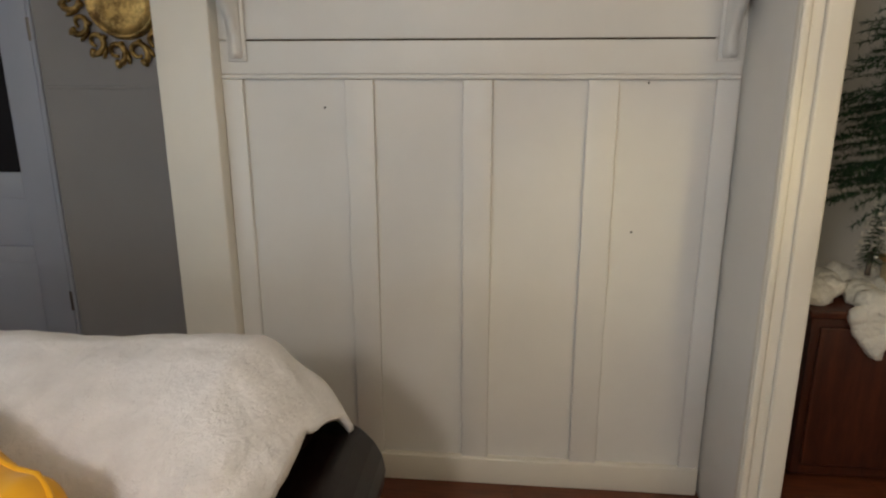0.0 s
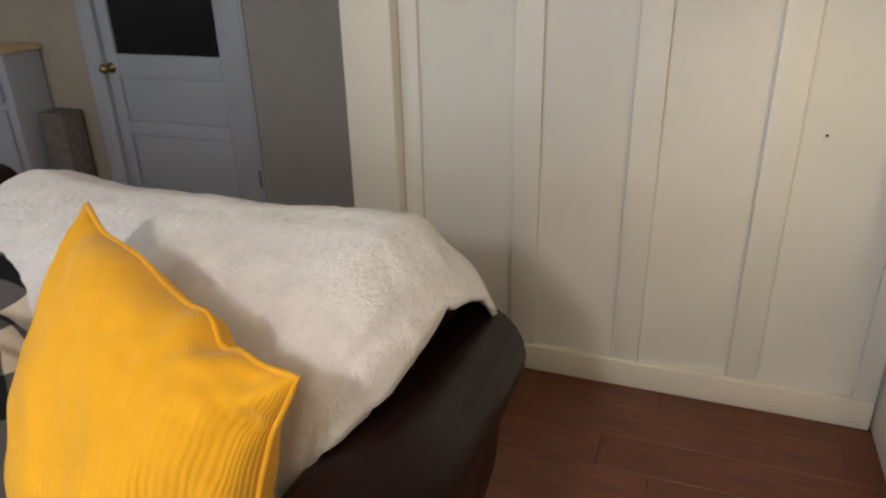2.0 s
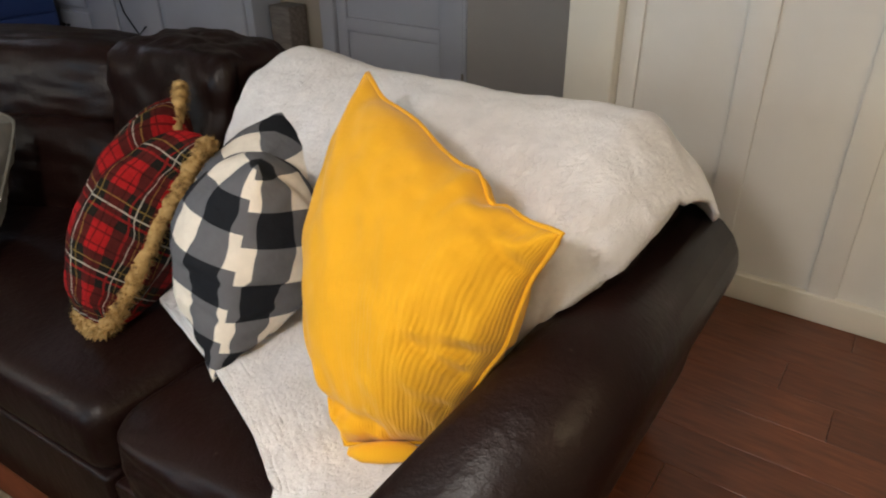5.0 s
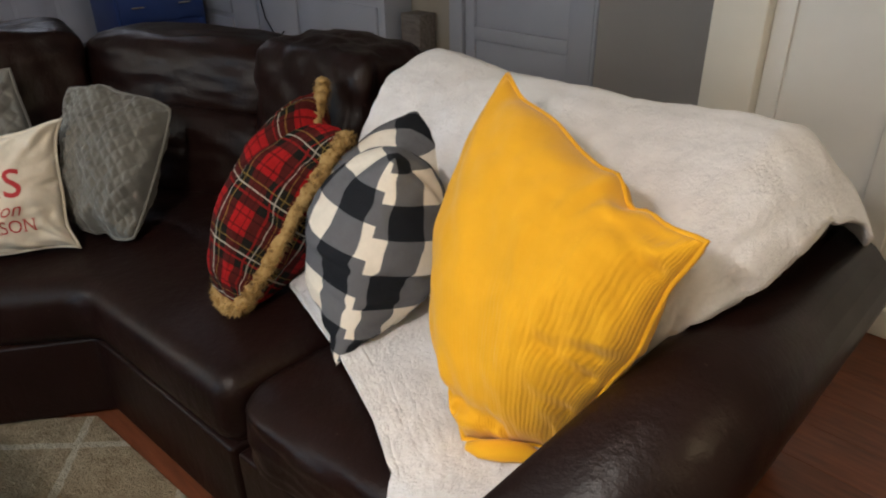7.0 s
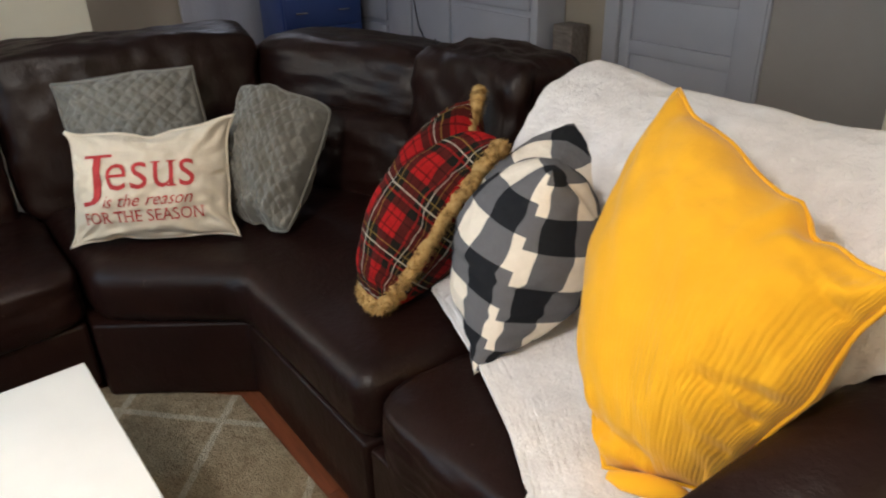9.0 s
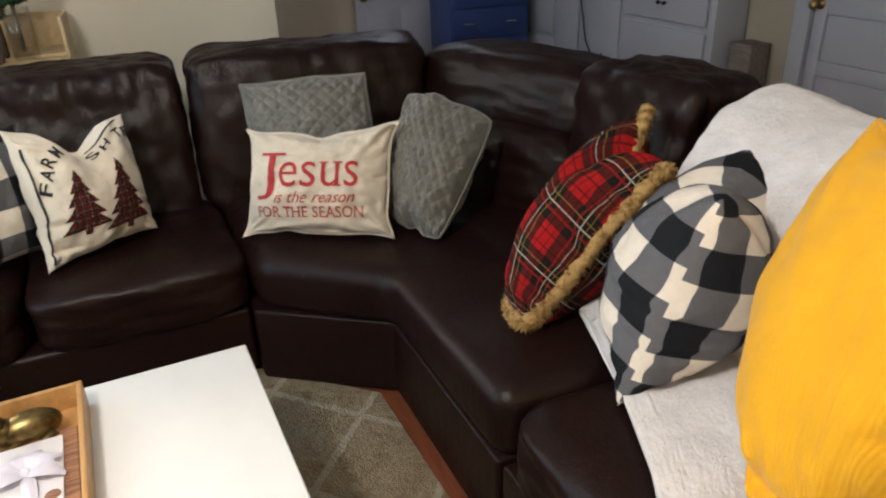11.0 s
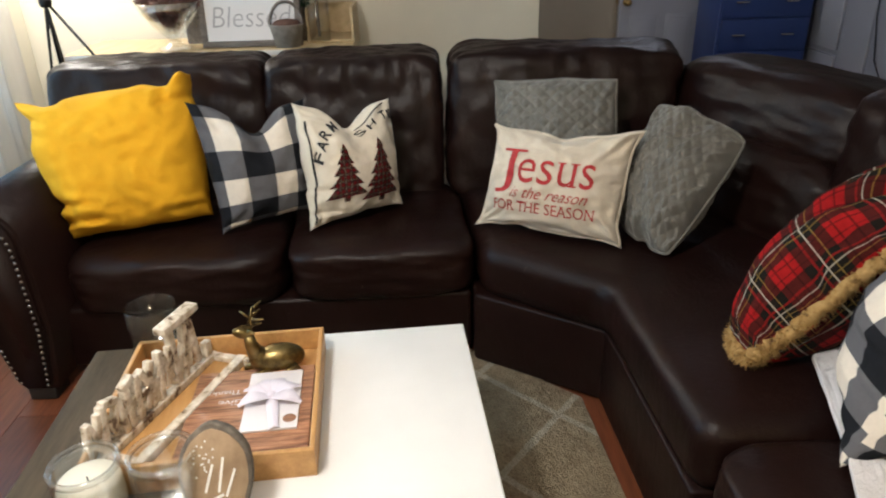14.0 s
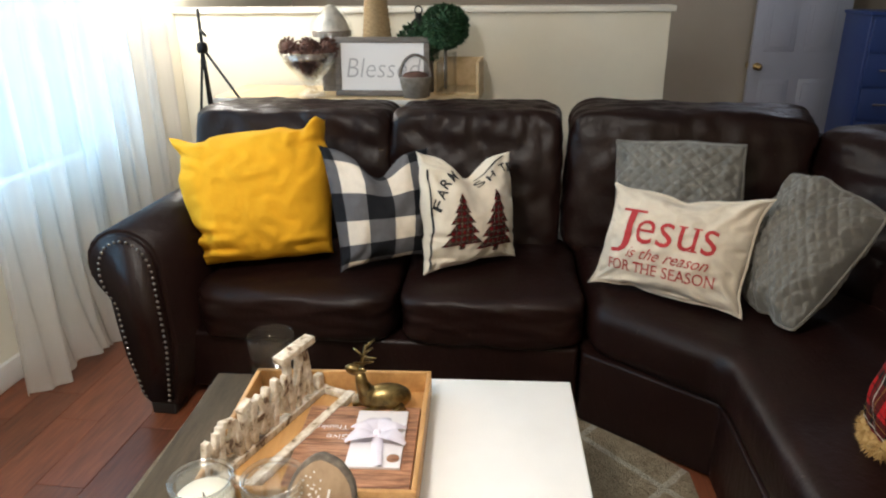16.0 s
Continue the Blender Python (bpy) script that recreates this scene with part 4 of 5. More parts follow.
print_shape("farm", tree_outline(-0.38, -0.66, 0.36, 0.41), tree_plaid, "tree_print", "red plaid tree print")
print_shape("farm", tree_outline(0.36, -0.80, 0.40, 0.45), tree_plaid, "tree_print", "red plaid tree print")
print_shape("farm", [(-0.945, -0.92), (-0.915, -0.92), (-0.905, 0.72), (-0.935, 0.72)], black_ink, "stripe", cuts=6)
print_shape("farm", [(0.06, 0.80), (0.80, 0.95), (0.80, 0.975), (0.06, 0.83)], black_ink, "stripe", cuts=6)


def fur_trim(key, path, radius):
    """A fringe of short tufts along part of a pillow's seam."""
    p, t = PILLOWS[key]
    rng = random.Random(3)
    pts = []
    for u, v in path:
        pts.append((p.at(u, v, 1) + p.at(u, v, -1)) / 2)
    fine = []
    for a, b in zip(pts, pts[1:]):
        for k in range(14):
            fine.append(a + (b - a) * k / 14)
    bm = tube([q + Vector((rng.uniform(-1, 1), rng.uniform(-1, 1), rng.uniform(-1, 1))) * 0.005 for q in fine], [radius * rng.uniform(0.62, 0.9) for _ in fine], 8)
    for q in fine:
        for _ in range(26):
            d = Vector((rng.gauss(0, 1), rng.gauss(0, 1), rng.gauss(0, 1))).normalized()
            side = d.cross(Vector((0.3, 0.5, 0.8))).normalized() * radius * 0.16
            a = q + d * radius * 0.55
            tip = q + d * radius * rng.uniform(1.05, 1.45) + Vector((0, 0, -radius * 0.25))
            bm.faces.new([bm.verts.new(a - side), bm.verts.new(a + side), bm.verts.new(tip)])
    part("fur_trim", bm, fur_mat, t, "golden brown fur edging")


fur_trim("plaid", [(1.10, 1.04), (0.98, 0.95), (1.0, 0.7), (1.0, 0.3), (1.0, -0.3), (1.0, -0.75), (0.9, -0.98), (0.3, -1.02), (-0.4, -1.02), (-1.1, -1.0), (-1.5, -0.98)], 0.026)
fur_trim("plaid", [(-0.15, 0.52), (-0.35, 0.78), (-0.6, 0.98), (-0.9, 1.12)], 0.027)

# ---- on the coffee table ----
TRAY = Matrix.Translation((-1.532, -0.756, 0.4505)) @ pose(0, 0, 0, 0, 0, 4.8)
tray = thing("serving_tray", "honey-coloured wooden serving tray with raised sides", "tray")
hx, hy = 0.258, 0.255
part("tray_floor", box((-hx + 0.013, -hy + 0.013, 0), (hx - 0.013, hy - 0.013, 0.012), 0.002), tray_wood, tray)
part("tray_side", box((-hx, -hy, 0), (-hx + 0.0125, hy, 0.075), 0.003), tray_wood, tray)
part("tray_side", box((hx - 0.0125, -hy, 0), (hx, hy, 0.075), 0.003), tray_wood, tray)
part("tray_side", box((-hx + 0.0126, -hy, 0), (hx - 0.0126, -hy + 0.0125, 0.075), 0.003), tray_wood, tray)
part("tray_side", box((-hx + 0.0126, hy - 0.0125, 0), (hx - 0.0126, hy, 0.075), 0.003), tray_wood, tray)
tray.matrix_basis = TRAY
TZ = 0.4505 + 0.0125

white_wash = wood("distressed_white_wood", (0.16, 0.10, 0.06), (0.72, 0.66, 0.56), 22, (2, 2, 2), 0.8)
white_wash.base(white_wash.ramp(white_wash.noise(30, 6), [(0.35, (0.12, 0.07, 0.04)), (0.43, (0.50, 0.41, 0.30)), (0.62, (0.78, 0.72, 0.62))]))


def word_sign():
    """A standing row of cut wooden letters on a rail, seen from behind; the word cannot be read."""
    t = thing("word_sign", "distressed whitewashed cut-out word sign on a wooden rail", "sign")
    a, b = Vector((-1.335, -0.925, TZ)), Vector((-1.755, -0.785, TZ))
    d = b - a
    L = d.length
    part("rail", box((0, -0.055, 0), (L, -0.030, 0.024), 0.003), white_wash, t)
    part("back_rail", box((-0.04, 0.040, 0), (L, 0.064, 0.0225), 0.003), white_wash, t)
    part("rail_tie", box((0, -0.0295, 0), (0.02, 0.0395, 0.02), 0.003), white_wash, t)
    part("rail_tie", box((L - 0.02, -0.0295, 0), (L, 0.0395, 0.02), 0.003), white_wash, t)
    part("rail_end", box((L - 0.022, -0.15, 0.0), (L, -0.0555, 0.02), 0.003), white_wash, t)
    rng = random.Random(6)

    def bar(name, x0, z0, x1, z1, w=0.019, th=0.02):
        v = Vector((x1 - x0, 0, z1 - z0))
        bm = box((0, -th / 2, -w / 2), (v.length, th / 2, w / 2), 0.003)
        bm.transform(Matrix.Translation((x0, 0.052, z0)) @ Matrix.Rotation(-math.atan2(v.z, v.x), 4, "Y"))
        return part(name, bm, white_wash, t)

    z = 0.023
    h = 0.17
    bar("letter_stroke", 0.015, z, 0.03, z + 0.115)
    bar("letter_stroke", 0.03, z + 0.115, 0.075, z + 0.10)
    bar("letter_stroke", 0.075, z + 0.10, 0.085, z)
    bar("letter_stroke", 0.105, z, 0.105, z + 0.105)
    bar("letter_stroke", 0.095, z + 0.11, 0.135, z + 0.125)
    bar("letter_stroke", 0.135, z, 0.14, z + 0.12)
    bar("letter_stroke", 0.16, z + 0.01, 0.20, z + 0.125)
    bar("letter_stroke", 0.20, z + 0.015, 0.16, z + 0.12)
    bar("letter_stroke", 0.15, z + 0.06, 0.215, z + 0.065)
    bar("letter_stroke", 0.215, z, 0.235, z + 0.13)
    bar("letter_stroke", 0.235, z + 0.12, 0.262, z + 0.03)
    bar("letter_stroke", 0.285, z, 0.285, z + h)
    bar("letter_stroke", 0.255, z + h, 0.395, z + h + 0.002, 0.02, 0.036)
    bar("letter_stroke", 0.315, z, 0.34, z + h - 0.02)
    bar("letter_stroke", 0.36, z + h - 0.02, 0.375, z + 0.01)
    bar("letter_stroke", 0.31, z + 0.07, 0.375, z + 0.075)
    bar("letter_stroke", 0.415, z, 0.417, z + 0.045, 0.026)
    for k in range(3):
        x = 0.13 + 0.075 * k
        ring = [(x + 0.026 * math.cos(q * 0.45), 0.052, z + 0.04 + 0.03 * math.sin(q * 0.45)) for q in range(15)]
        part("letter_loop", tube(ring, 0.009, 6), white_wash, t)
    for x0, z0, x1, z1 in ((-0.035, 0.0, -0.02, 0.10), (-0.02, 0.10, 0.0, 0.045), (0.0, 0.045, 0.015, 0.105), (-0.03, 0.05, 0.01, 0.01), (0.005, 0.0, 0.03, 0.09), (0.03, 0.09, 0.05, 0.03), (0.05, 0.03, 0.075, 0.105), (0.125, 0.02, 0.155, 0.11), (0.18, 0.0, 0.225, 0.09), (0.24, 0.02, 0.275, 0.12), (0.29, 0.03, 0.33, 0.10), (0.335, 0.02, 0.36, 0.13), (0.075, 0.05, 0.13, 0.06)):
        bar("letter_stroke", x0, z + z0, x1, z + z1, 0.015, 0.017)
    t.matrix_basis = Matrix.Translation(a) @ Matrix.Rotation(math.atan2(d.y, d.x), 4, "Z")


word_sign()

# boxed greeting set, its printed wood-look lid read from the sofa side
box_print = wood("printed_wood_card", (0.085, 0.024, 0.014), (0.58, 0.30, 0.17), 8, (16, 1.5, 2), 0.35)
white_card = Mat("white_paper", (0.80, 0.77, 0.80), 0.6)
ribbon = Mat("white_satin_ribbon", (0.74, 0.70, 0.80), 0.3)
gift = thing("boxed_card_set", "flat card box printed with dark wood planks and white lettering", "box")
part("box_body", box((-0.175, -0.17, 0), (0.20, 0.135, 0.020), 0.003), box_print, gift)
for s in (("Give", -0.045, -0.068, 0.062), ("Thanks", -0.085, -0.090, 0.085)):
    bm, h = text_mesh(s[0])
    bm.transform(Matrix.Translation((s[1], s[2], 0.0215)) @ pose(0, 0, 0, 0, 0, 90 + 180 + 90 - 90) @ Matrix.Diagonal((s[3], s[3] * 0.9, 1, 1)) @ Matrix.Translation((-0.5, 0, 0)))
    part("lettering", bm, white_card, gift, smooth=False)
part("envelope", box((-0.145, -0.03, 0.0205), (0.09, 0.105, 0.027), 0.001), white_card, gift, "white envelope")


def bow(cx, cy, z, parent):
    for k, (a, l, w) in enumerate(((65, 0.085, 0.045), (115, 0.08, 0.04), (-70, 0.085, 0.045), (-115, 0.08, 0.042), (8, 0.125, 0.026), (160, 0.075, 0.04), (205, 0.075, 0.04))):
        bm = bmesh.new()
        rows = []
        for i in range(13):
            s = i / 12
            loop = math.sin(math.pi * s)
            wd = w * (0.25 + 0.75 * loop) if k != 4 else w
            zz = 0.004 + (0.018 * loop if k != 4 else 0.002)
            rows.append([bm.verts.new((l * s, wd * q / 2 * (1 + 0.15 * math.sin(5 * s)), zz + 0.004 * (1 - q * q))) for q in (-1, -0.4, 0.4, 1)])
        for r0, r1 in zip(rows, rows[1:]):
            for i in range(3):
                bm.faces.new((r0[i], r0[i + 1], r1[i + 1], r1[i]))
        bm.transform(Matrix.Translation((cx, cy, z)) @ pose(0, 0, 0, 0, 0, a))
        part("ribbon_loop", bm, ribbon, parent, "white satin ribbon")
    part("knot", lathe([(0, 0.0), (0.011, 0.003), (0.013, 0.01), (0.008, 0.017), (0, 0.019)], 14, Matrix.Translation((cx, cy, z))), ribbon, parent)


bow(-0.03, 0.035, 0.0275, gift)
part("seal", lathe([(0, 0.0285), (0.015, 0.0283), (0.016, 0.0272)], 20, Matrix.Translation((0.055, 0.085, 0))), box_print, gift, "round brown seal")
gift.matrix_basis = Matrix.Translation((-1.50, -0.655, TZ)) @ pose(0, 0, 0, 0, 0, 4.8)


def blob(size, at, n=2, bm=None, turn=(0, 0, 0)):
    one = bmesh.new()
    bmesh.ops.create_icosphere(one, subdivisions=n, radius=1)
    one.transform(Matrix.LocRotScale(at, Euler([radians(a) for a in turn]), size))
    return merge(bm if bm is not None else bmesh.new(), one)


def deer():
    b = blob((0.062, 0.034, 0.036), (0, 0, 0.036), 3)
    blob((0.026, 0.024, 0.030), (-0.045, 0, 0.045), 3, b)
    tube([(-0.048, 0, 0.05), (-0.06, 0, 0.085), (-0.062, 0, 0.112)], [0.023, 0.015, 0.012], 10, b)
    blob((0.026, 0.013, 0.014), (-0.073, 0, 0.120), 3, b, (0, 20, 0))
    for s in (-1, 1):
        tube([(-0.02, s * 0.022, 0.02), (-0.06, s * 0.026, 0.012), (-0.085, s * 0.02, 0.008)], [0.012, 0.009, 0.006], 8, b)
        tube([(0.04, s * 0.026, 0.022), (0.01, s * 0.038, 0.010), (-0.02, s * 0.036, 0.008)], [0.014, 0.01, 0.006], 8, b)
        blob((0.012, 0.005, 0.006), (-0.056, s * 0.017, 0.128), 2, b, (0, 0, s * 40))
        for pts in (((-0.06, s * 0.006, 0.13), (-0.05, s * 0.022, 0.150), (-0.045, s * 0.026, 0.172)), ((-0.05, s * 0.022, 0.150), (-0.028, s * 0.034, 0.158)), ((-0.053, s * 0.018, 0.146), (-0.075, s * 0.036, 0.160)), ((-0.047, s * 0.026, 0.164), (-0.022, s * 0.046, 0.174))):
            tube(pts, [0.0045] * (len(pts) - 1) + [0.002], 6, b)
    return b


gold_shine = Mat("polished_antique_gold", (0.24, 0.175, 0.07), 0.42, 1.0)
gold_shine.rough(gold_shine.noise(40), 0.22, 0.5)
gold_shine.base(gold_shine.ramp(gold_shine.noise(30, 4), [(0.35, (0.10, 0.07, 0.03)), (0.6, (0.28, 0.205, 0.085))]))
d = solo("deer_figurine", deer(), gold_shine, "shiny antique gold reclining deer figurine on the tray", "figurine")
d.matrix_basis = Matrix.Translation((-1.695, -0.632, TZ)) @ pose(0, 0, 0, 0, 0, 105) @ Matrix.Scale(1.12, 4)



def thin_glass(name, tint, gloss=0.06):
    """Glass of thin walls: clear, with a gloss that grows towards the rim."""
    m = Mat(name, tint, 0.03)
    tp, gl, mx, lw = m.node("BsdfTransparent"), m.node("BsdfGlossy"), m.node("MixShader"), m.node("LayerWeight")
    tp.inputs[0].default_value = (*tint, 1)
    gl.inputs["Roughness"].default_value = 0.12
    lw.inputs["Blend"].default_value = 0.5
    m.link(m.math("ADD", m.math("MULTIPLY", m.math("POWER", lw.outputs["Facing"], 4.0), 0.45), gloss), mx.inputs[0])
    m.link(tp.outputs[0], mx.inputs[1])
    m.link(gl.outputs[0], mx.inputs[2])
    m.link(mx.outputs[0], m.t.nodes["Material Output"].inputs[0])
    return m


glass = thin_glass("clear_glass", (0.985, 0.99, 0.985))
smoke_glass = thin_glass("smoky_glass", (0.88, 0.88, 0.87), 0.06)
wax = Mat("cream_wax", (0.78, 0.73, 0.60), 0.5)
cut_glass = thin_glass("cut_glass", (0.97, 0.98, 0.98), 0.22)
silver = Mat("silver_metal", (0.7, 0.68, 0.66), 0.25, 1.0)

hv = lathe([(0, 0.0), (0.066, 0.0), (0.069, 0.004), (0.069, 0.158), (0.0665, 0.161), (0.064, 0.158), (0.064, 0.010), (0, 0.010)], 36, Matrix.Translation((-1.817, -1.003, 0.4505)))
solo("hurricane_vase", hv, smoke_glass, "smoky glass cylinder vase on the table", "vase")

jar = thing("candle_jar", "clear glass jar with a cream candle inside", "candle")
jar_glass = thin_glass("thick_jar_glass", (0.95, 0.96, 0.955), 0.16)
part("glass_body", lathe([(0, 0), (0.060, 0), (0.068, 0.008), (0.070, 0.06), (0.069, 0.125), (0.062, 0.138), (0.063, 0.146), (0.057, 0.146), (0.056, 0.137), (0.063, 0.123), (0.065, 0.06), (0.062, 0.012), (0, 0.010)], 40), jar_glass, jar)
part("wax", lathe([(0, 0.012), (0.060, 0.014), (0.0635, 0.06), (0.063, 0.100), (0.060, 0.108), (0, 0.106)], 28), wax, jar, "cream wax candle")
part("wick", tube([(0, 0, 0.105), (0.002, 0, 0.117)], 0.0016, 6), black_ink, jar)
part("rim_ring", lathe([(0.0635, 0.136), (0.0690, 0.139), (0.0705, 0.146), (0.0690, 0.153), (0.0640, 0.155), (0.0620, 0.1475)], 40), jar_glass, jar, "thick glass rim ring")
jar.matrix_basis = Matrix.Translation((-1.196, -0.922, 0.4505))
jar2 = thing("glass_jar", "open clear glass jar with a thick rim", "jar")
part("glass_body", lathe([(0, 0), (0.058, 0), (0.066, 0.01), (0.068, 0.06), (0.067, 0.142), (0.060, 0.158), (0.062, 0.164), (0.056, 0.164), (0.054, 0.156), (0.061, 0.140), (0.062, 0.014), (0, 0.012)], 36), jar_glass, jar2)
part("rim_ring", lathe([(0.0625, 0.156), (0.0680, 0.159), (0.0695, 0.166), (0.0670, 0.173), (0.0610, 0.175), (0.0575, 0.171), (0.0575, 0.1645)], 40), jar_glass, jar2, "thick glass rim")
jar2.matrix_basis = Matrix.Translation((-1.196, -0.763, 0.4505))
solo("silver_bauble", blob((0.03, 0.03, 0.034), (-1.43, -0.985, 0.4845), 3), silver, "small shiny silver bauble on the wooden leaf", "ornament")

bark = wood("rough_bark", (0.05, 0.04, 0.03), (0.20, 0.17, 0.14), 30, (1, 1, 1), 0.9)
slice_face = wood("cut_wood_face", (0.22, 0.14, 0.08), (0.40, 0.28, 0.17), 8, (2, 2, 2), 0.7)
ws = thing("wood_slice_sign", "round wood slice with bark edge and white hand lettering", "sign")
rng = random.Random(9)
prof = [(0.068 * (1 + 0.05 * math.sin(3 * a) + 0.03 * rng.random()) * math.cos(a), 0.085 * (1 + 0.03 * rng.random()) * math.sin(a)) for a in [k * 2 * math.pi / 36 for k in range(36)]]
part("bark_ring", prism([(x * 1.06, y * 1.06) for x, y in prof], -0.012, 0.011, 0.002, 1), bark, ws)
part("face", prism([(x * 0.95, y * 0.95) for x, y in prof], 0.0, 0.0135, 0.001, 1), slice_face, ws)
chalk = Mat("white_chalk_ink", (0.78, 0.76, 0.72), 0.8)
for k, (x, y, l, a) in enumerate(((-0.012, 0.0, 0.05, 70), (0.012, 0.005, 0.06, 78), (0.03, -0.01, 0.05, 66), (-0.002, -0.035, 0.035, 20), (0.02, -0.045, 0.03, 15))):
    bm = box((-l / 2, -0.0025, 0.0137), (l / 2, 0.0025, 0.0146), 0)
    bm.transform(Matrix.Translation((x, y, 0)) @ pose(0, 0, 0, 0, 0, a))
    part("lettering_bar", bm, chalk, ws, smooth=False)
for k in range(26):
    x, y = rng.uniform(-0.05, 0.0), rng.uniform(0.02, 0.07) - 0.02 * rng.random()
    if (x / 0.06) ** 2 + (y / 0.075) ** 2 < 0.85:
        part("dot", lathe([(0, 0.0147), (0.002, 0.0137)], 6, Matrix.Translation((x, y, 0))), chalk, ws)
ws.matrix_basis = Matrix.Translation((-1.196, -0.662, 0.556)) @ pose(0, 0, 0, 0, 0, 94) @ pose(0, 0, 0, 68, 0, 0) @ Matrix.Diagonal((1.0, 1.22, 1.1, 1))

# ---- window and curtain ----
window_1 = tagged(new("window_1"), "white framed window behind a sheer curtain", "window", kind="structure")
part("window_sill", box((-3.36, -2.45, 0.802), (-1.74, -2.38, 0.83), 0.005), white_paint, window_1)
for x in (-3.348, -2.575, -1.80):
    part("window_frame", box((x, -2.50, 0.831), (x + 0.05, -2.46, 2.099), 0.004), white_paint, window_1)
part("window_frame", box((-3.297, -2.50, 1.45), (-2.576, -2.46, 1.49), 0.004), white_paint, window_1)
part("window_frame", box((-2.524, -2.50, 1.45), (-1.801, -2.46, 1.49), 0.004), white_paint, window_1)
for x in (-3.296, -2.523):
    pn = part("pane", box((x, -2.485, 0.832), (x + 0.72, -2.480, 2.098), 0), glass, window_1)
    pn.visible_shadow = False

sheer = bpy.data.materials.new("white_sheer_cotton")
sheer.use_nodes = True
_t = sheer.node_tree
_b = _t.nodes["Principled BSDF"]
_b.inputs["Base Color"].default_value = (0.74, 0.70, 0.64, 1)
_b.inputs["Roughness"].default_value = 0.9
_tr = _t.nodes.new("ShaderNodeBsdfTranslucent")
_tr.inputs[0].default_value = (0.85, 0.84, 0.83, 1)
_mx = _t.nodes.new("ShaderNodeMixShader")
_mx.inputs[0].default_value = 0.5
_t.links.new(_b.outputs[0], _mx.inputs[1])
_t.links.new(_tr.outputs[0], _mx.inputs[2])
_tp = _t.nodes.new("ShaderNodeBsdfTransparent")
_m2 = _t.nodes.new("ShaderNodeMixShader")
_wv = _t.nodes.new("ShaderNodeTexNoise")
_wv.inputs["Scale"].default_value = 3.0
_mr = _t.nodes.new("ShaderNodeMapRange")
_mr.inputs[3].default_value, _mr.inputs[4].default_value = 0.16, 0.42
_t.links.new(_wv.outputs["Fac"], _mr.inputs[0])
_t.links.new(_mr.outputs[0], _m2.inputs[0])
_t.links.new(_mx.outputs[0], _m2.inputs[1])
_t.links.new(_tp.outputs[0], _m2.inputs[2])
_t.links.new(_m2.outputs[0], _t.nodes["Material Output"].inputs[0])


def curtain():
    bm = bmesh.new()
    rows = []
    for j in range(60):
        z = 0.012 + 2.28 * (j / 59) ** 1.15
        row = []
        for i in range(180):
            s = i / 179
            near = -2.27
            x = near * (1 - s) - 3.72 * s
            flare = max(0, 0.5 - z) ** 2
            y = -2.22 + 0.035 * math.sin(x * 31 + 1.5 * math.sin(z * 1.4)) + 0.018 * math.sin(x * 83 + z) + 0.30 * flare * (0.4 + 0.6 * math.sin(x * 9))
            y = max(y, -2.37)
            zz = z + (0.04 * math.sin(x * 14) * flare * 4 if z < 0.5 else 0) + max(0, 0.02 - z)
            row.append(bm.verts.new((x, y, max(zz, 0.004))))
        rows.append(row)
    for a, b in zip(rows, rows[1:]):
        for i in range(179):
            bm.faces.new((a[i], a[i + 1], b[i + 1], b[i]))
    me = bpy.data.meshes.new("sheer_curtain")
    bm.to_mesh(me)
    bm.free()
    me.materials.append(sheer)
    me.shade_smooth()
    t = thing("curtain", "long white sheer curtain pooling on the floor", "curtain")
    o = new("curtain_panel", me)
    o.parent = t
    part("curtain_rod", tube([(-1.7, -2.24, 2.30), (-3.85, -2.24, 2.30)], 0.012, 10), black_metal, t)


curtain()

# ---- tripod behind the sofa ----
tri = thing("camera_tripod", "slim black camera tripod with its legs open", "tripod")
TX, TY = -3.62, -1.985
part("centre_column", tube([(TX, TY, 0.75), (TX, TY, 1.46)], 0.0085, 10), black_metal, tri)
part("collar", lathe([(0.0, 1.235), (0.024, 1.24), (0.030, 1.26), (0.026, 1.29), (0.0, 1.30)], 14, Matrix.Translation((TX, TY, 0))), black_metal, tri)
for a, r in ((89, 0.85), (195, 0.30), (300, 0.18)):
    e = (TX + r * math.cos(radians(a)), TY + r * math.sin(radians(a)), 0.0)
    part("leg", tube([(TX, TY, 1.27), e], [0.0075, 0.005], 8), black_metal, tri)
part("handle", tube([(TX, TY, 1.36), (TX + 0.05, TY + 0.05, 1.33)], 0.007, 8), black_metal, tri)

# ---- console with its things ----
CZ = 1.01
con = thing("console_table", "light pine console table behind the sofa", "table")
part("tabletop", box((-4.12, -1.98, CZ - 0.035), (-3.66, -0.56, CZ), 0.004), pine, con)
for x in (-4.08, -3.74):
    for y in (-1.93, -0.64):
        part("leg", box((x, y, 0), (x + 0.045, y + 0.045, CZ - 0.036), 0.004), pine, con)
part("top_edge", box((-3.659, -1.98, CZ - 0.03), (-3.652, -0.57, CZ - 0.005), 0.001), white_paint, con)
crate = thing("wooden_crate", "light pine open crate on the console", "crate")
for lo, hi in (((-4.10, -0.80, CZ), (-3.80, -0.785, CZ + 0.17)), ((-4.10, -0.575, CZ), (-3.80, -0.56, CZ + 0.17)), ((-4.10, -0.784, CZ), (-4.085, -0.576, CZ + 0.17)), ((-4.084, -0.784, CZ), (-3.80, -0.576, CZ + 0.014))):
    part("crate_board", box((lo[0], lo[1], lo[2] + 0.0005), hi, 0.003), pine, crate)

